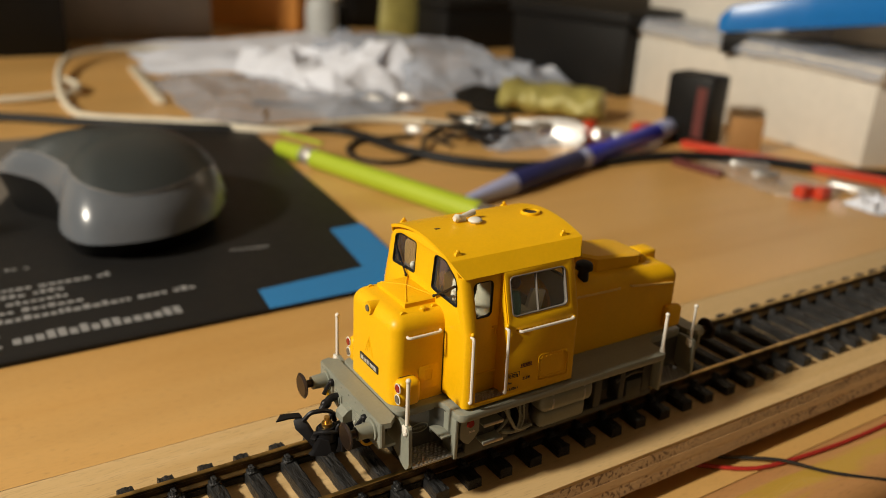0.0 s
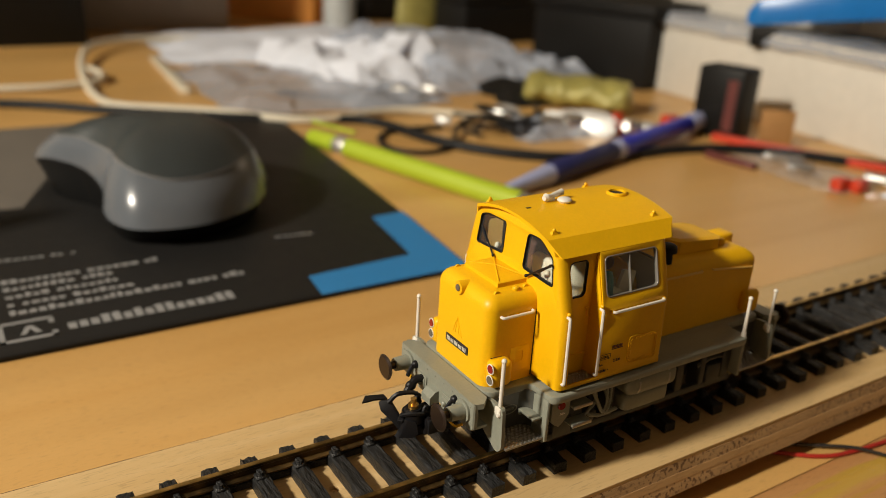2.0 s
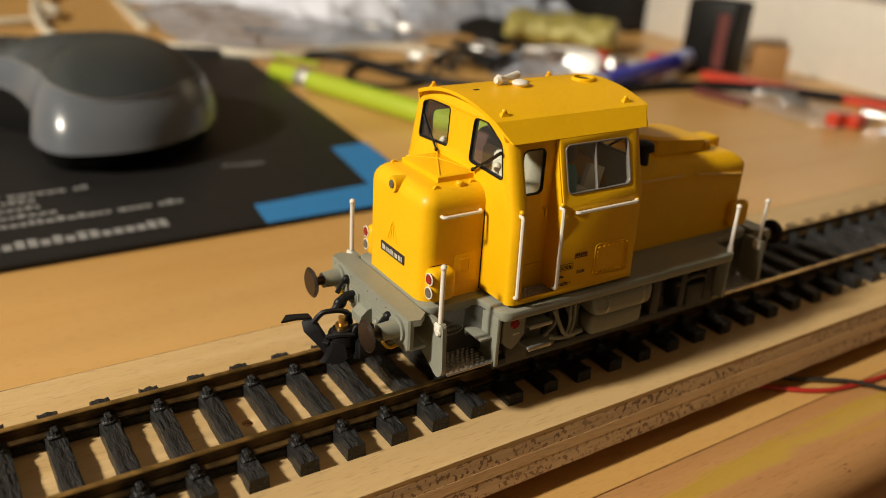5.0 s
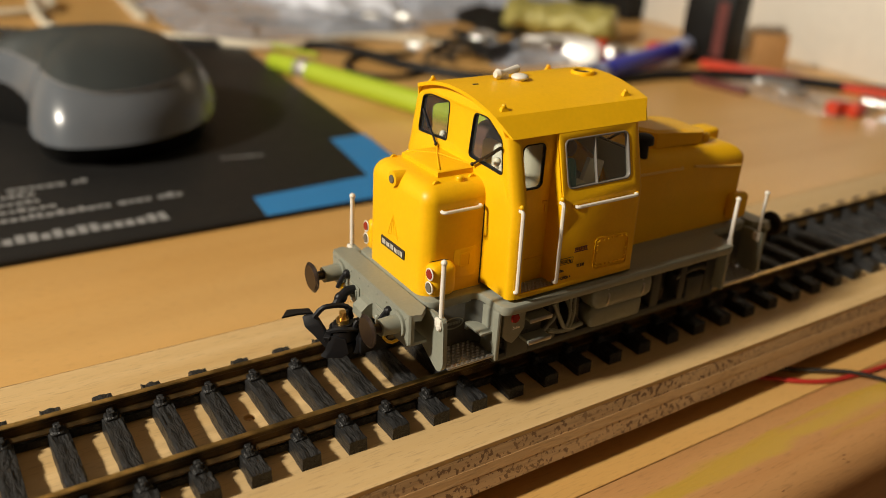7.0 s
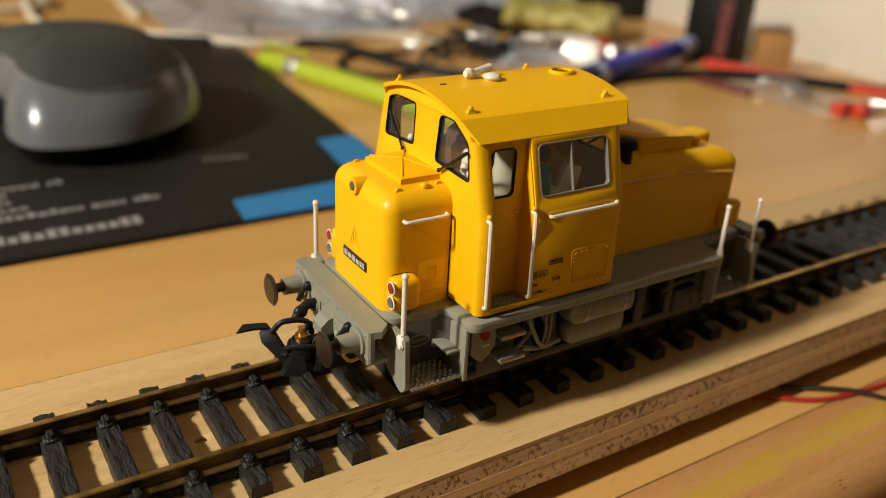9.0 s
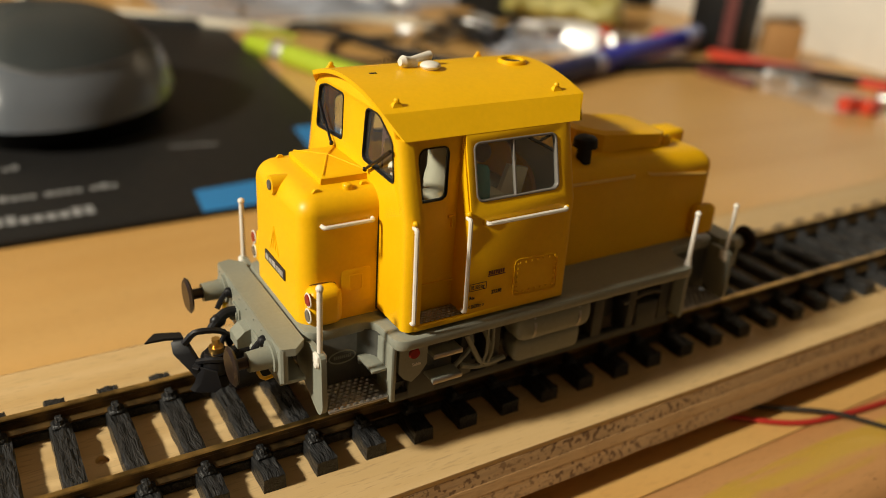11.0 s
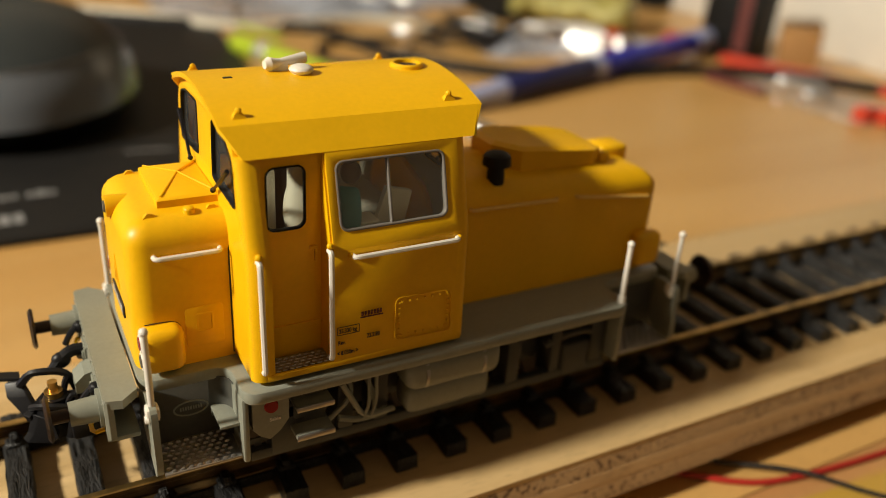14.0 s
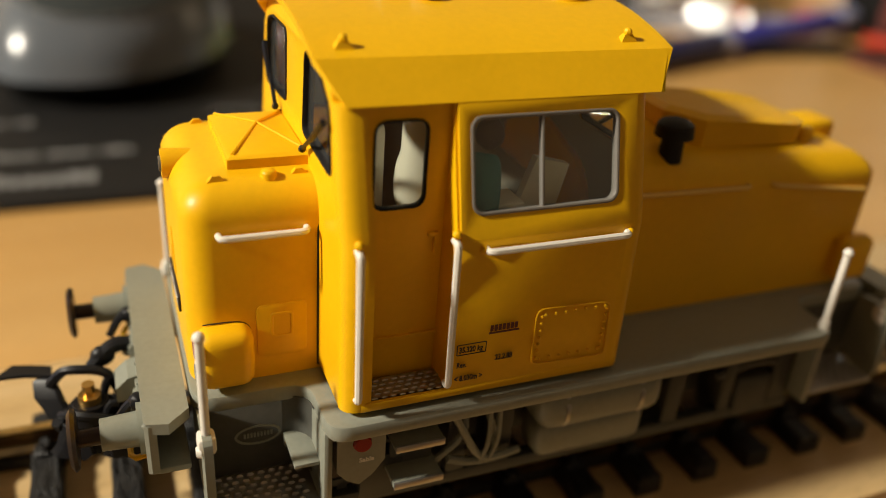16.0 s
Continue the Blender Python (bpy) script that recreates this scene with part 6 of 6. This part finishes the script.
        up = Vector((-0.757 + tilt * 0.5, -0.524 + tilt * 0.3, 0.40)).normalized()
        sx = up.cross(Vector((0, 0, 1))).normalized()
        sy = up.cross(sx)
        mid = Vector((x, y, z + 5.5))
        rings = []
        for k in range(6):
            rho = 1 - k / 5
            ring = []
            for i in range(20):
                th = 2 * math.pi * i / 20
                w = rho * 1.35 * r * (1 + 0.25 * noise.noise((math.cos(th) * 1.3, math.sin(th) * 1.3, x)))
                ring.append(mid + sx * w * math.cos(th) * 1.2 + sy * w * math.sin(th) * 0.55 + up * 1.3 * (1 - rho * rho))
            rings.append(ring)
        loft(bm, [[p - up * 0.8 for p in rings[0]]] + rings)
        for v in bm.verts:
            v.co.z = max(v.co.z, z + 0.1)
        part("foil_glint", bm, M_FOIL, None, "crumpled silver foil scrap tilted to give a bright glint on the desk", "foil", "foil scraps", smooth=60)
    drape = bmesh.new()
    grid = []
    for i in range(31):
        row = []
        for j in range(13):
            u, v = i / 30, j / 12
            p = Vector((362, 328, 0)).lerp(Vector((340, 118, 0)), u)
            f = noise.noise((u * 9, v * 4, 2.2)) + 0.5 * noise.noise((u * 21, v * 9, 7.7))
            row.append(drape.verts.new((p.x - 3.5 + v * 60, p.y - v * 18, 43.4 + f * 1.8 - (8 + 4 * f if v == 0 else 0) + (1 - v) * 0.5)))
        grid.append(row)
    for i in range(30):
        for j in range(12):
            drape.faces.new((grid[i][j], grid[i + 1][j], grid[i + 1][j + 1], grid[i][j + 1]))
    part("plastic_bag", drape, M_FILM, None, "clear plastic sleeve draped over the white box", "plastic bag", smooth=60)


def carton(name, label, category, corners, top, body, lid, lip=14):
    """A closed box: carton and overlapping lid over four plan corners."""
    cx = sum(p[0] for p in corners) / 4
    cy = sum(p[1] for p in corners) / 4
    t = thing(name, (cx, cy, DESK), label, category)
    bm = bmesh.new()
    quad_box(bm, corners, DESK + 0.1, top - lip, 2.0)
    part("carton", bm, body, t)
    bm = bmesh.new()
    quad_box(bm, [(cx + (x - cx) * 1.02, cy + (y - cy) * 1.03) for x, y in corners], top - lip + 0.1, top, 3.0)
    part("lid", bm, lid, t)


def build_back():
    # things along the back of the desk
    def rect(x0, x1, y0, y1):
        return [(x0, y1), (x0, y0), (x1, y0), (x1, y1)]

    carton("dark_case", "dark equipment case at the back of the desk", "case", rect(-180, 30, 590, 760), 200, M_NIGHT, M_NIGHT, 40)
    carton("brown_box", "brown box at the back of the desk", "box", rect(40, 168, 668, 740), 190, M_BROWN, M_BROWN)
    carton("orange_box", "orange cardboard box at the back of the desk", "cardboard box", [(190, 752), (262, 690), (330, 740), (250, 810)], 170, M_ORANGE, M_ORANGE)
    carton("dark_case", "tall dark case at the back of the desk", "case", rect(330, 620, 700, 800), 210, M_NIGHT, M_NIGHT, 40)
    cable("white_cable", [(280, 700, 10), (304, 650, 34), (345, 612, 52), (390, 612, 50), (410, 650, 24), (390, 694, 6)], 3.4, M_CABLEW, "thick cream cable coiled at the back")
    bm = bmesh.new()
    loft(bm, [[(282 + r * math.cos(2 * math.pi * k / 20), 634 + r * math.sin(2 * math.pi * k / 20), z) for k in range(20)] for r, z in ((9.4, DESK + 0.1), (10, DESK + 1), (9.6, 12), (8.2, 15), (8.2, 21), (7.6, 22))])
    part("jar", bm, M_NIGHT, None, "small dark jar at the back of the desk", "jar")
    bm = bmesh.new()
    loft(bm, [[(250 + r * math.cos(2 * math.pi * k / 24), 604 + r * math.sin(2 * math.pi * k / 24), z) for k in range(24)] for r, z in ((13, DESK + 0.1), (14.5, DESK + 1.5), (14.5, 22), (12.5, 28), (7, 33), (6.6, 46), (6, 47))])
    part("bottle", bm, M_BOTTLE, None, "pale grey plastic bottle at the back of the desk", "bottle")
    bm = bmesh.new()
    rings = []
    for z, w, d in ((DESK + 0.1, 24, 10), (DESK + 8, 26, 12), (10, 25, 11), (28, 23, 7), (42, 22, 2.5), (46, 22, 1.2)):
        rings.append([(328 + w * math.cos(2 * math.pi * k / 24) * (1 + 0.06 * noise.noise((k * 0.7, z * 0.1, 4.0))), 592 + d * math.sin(2 * math.pi * k / 24), z) for k in range(24)])
    loft(bm, rings)
    part("pouch", bm, M_OLIVE, None, "standing olive yellow pouch at the back of the desk", "pouch")
    # a low block added to fill the dark area behind the bag
    carton("black_box", "low black box added in the dark area behind a plastic bag", "box", [(332, 572), (338, 528), (480, 540), (474, 586)], 34, M_DBOX, M_DBOX, 10)


def build_tablet():
    tab = thing("tablet", (-235, 130, DESK + 1.6), "small tablet with a lit blue screen standing in a white dock", "tablet")
    zt = DESK + 1.6
    bm = bmesh.new()
    outline = soften([(-318, 88), (-157, 98), (-154, 146), (-316, 140)], 9, 6)
    loft(bm, [[(x, y, z) for x, y in [(cx0 + (x - cx0) * k, cy0 + (y - cy0) * k) for x, y in outline]] for cx0, cy0, z, k in
              ((-236, 118, zt + 2.0, 0.97), (-236, 118, zt + 3.5, 1.0), (-236, 118, zt + 12.0, 1.0), (-236, 118, zt + 13.4, 0.975))])
    part("dock", bm, M_LAPW, tab, "white rounded dock")
    for x in (-300, -172):
        for y in (98, 134):
            bm = bmesh.new()
            cyl(bm, (x, y, zt), (x, y, zt + 2.2), 4, None, 16)
            part("rubber_foot", bm, M_RUBBER, tab)
    # the screen leans back in a slot behind the dock
    lean = frame_axes((-318, 147, zt + 0.1), (1, 0.05, 0), (-0.01, 0.30, 1))
    bm = plate(rounded(0, 162, 0, 88, 9), [], 7, lean @ Matrix.Translation((0, 0, -3.6)), 0.8)
    body = part("body", bm, M_MTRIM, tab, "grey rounded tablet body")
    bm = plate(rounded(4, 158, 4, 84, 6), [], 0.3, lean @ Matrix.Translation((0, 0, 0.05)))
    part("glass", bm, M_NIGHT, body, "black screen surround")
    bm = plate(rounded(14, 148, 12, 76, 1), [], 0.2, lean @ Matrix.Translation((0, 0, 0.3)))
    part("display", bm, M_SCREEN, body, "glowing dark blue display")
    for i in range(6):
        bm = plate(rounded(22 + 20.5 * i, 34 + 20.5 * i, 18, 30, 3), [], 0.2, lean @ Matrix.Translation((0, 0, 0.5)))
        part("icon", bm, M_ICON, body, "glowing light blue icon")


build_mat()
build_mouse()
build_pencil()
build_pen()
build_boxes()
build_clutter()
build_back()
build_tablet()
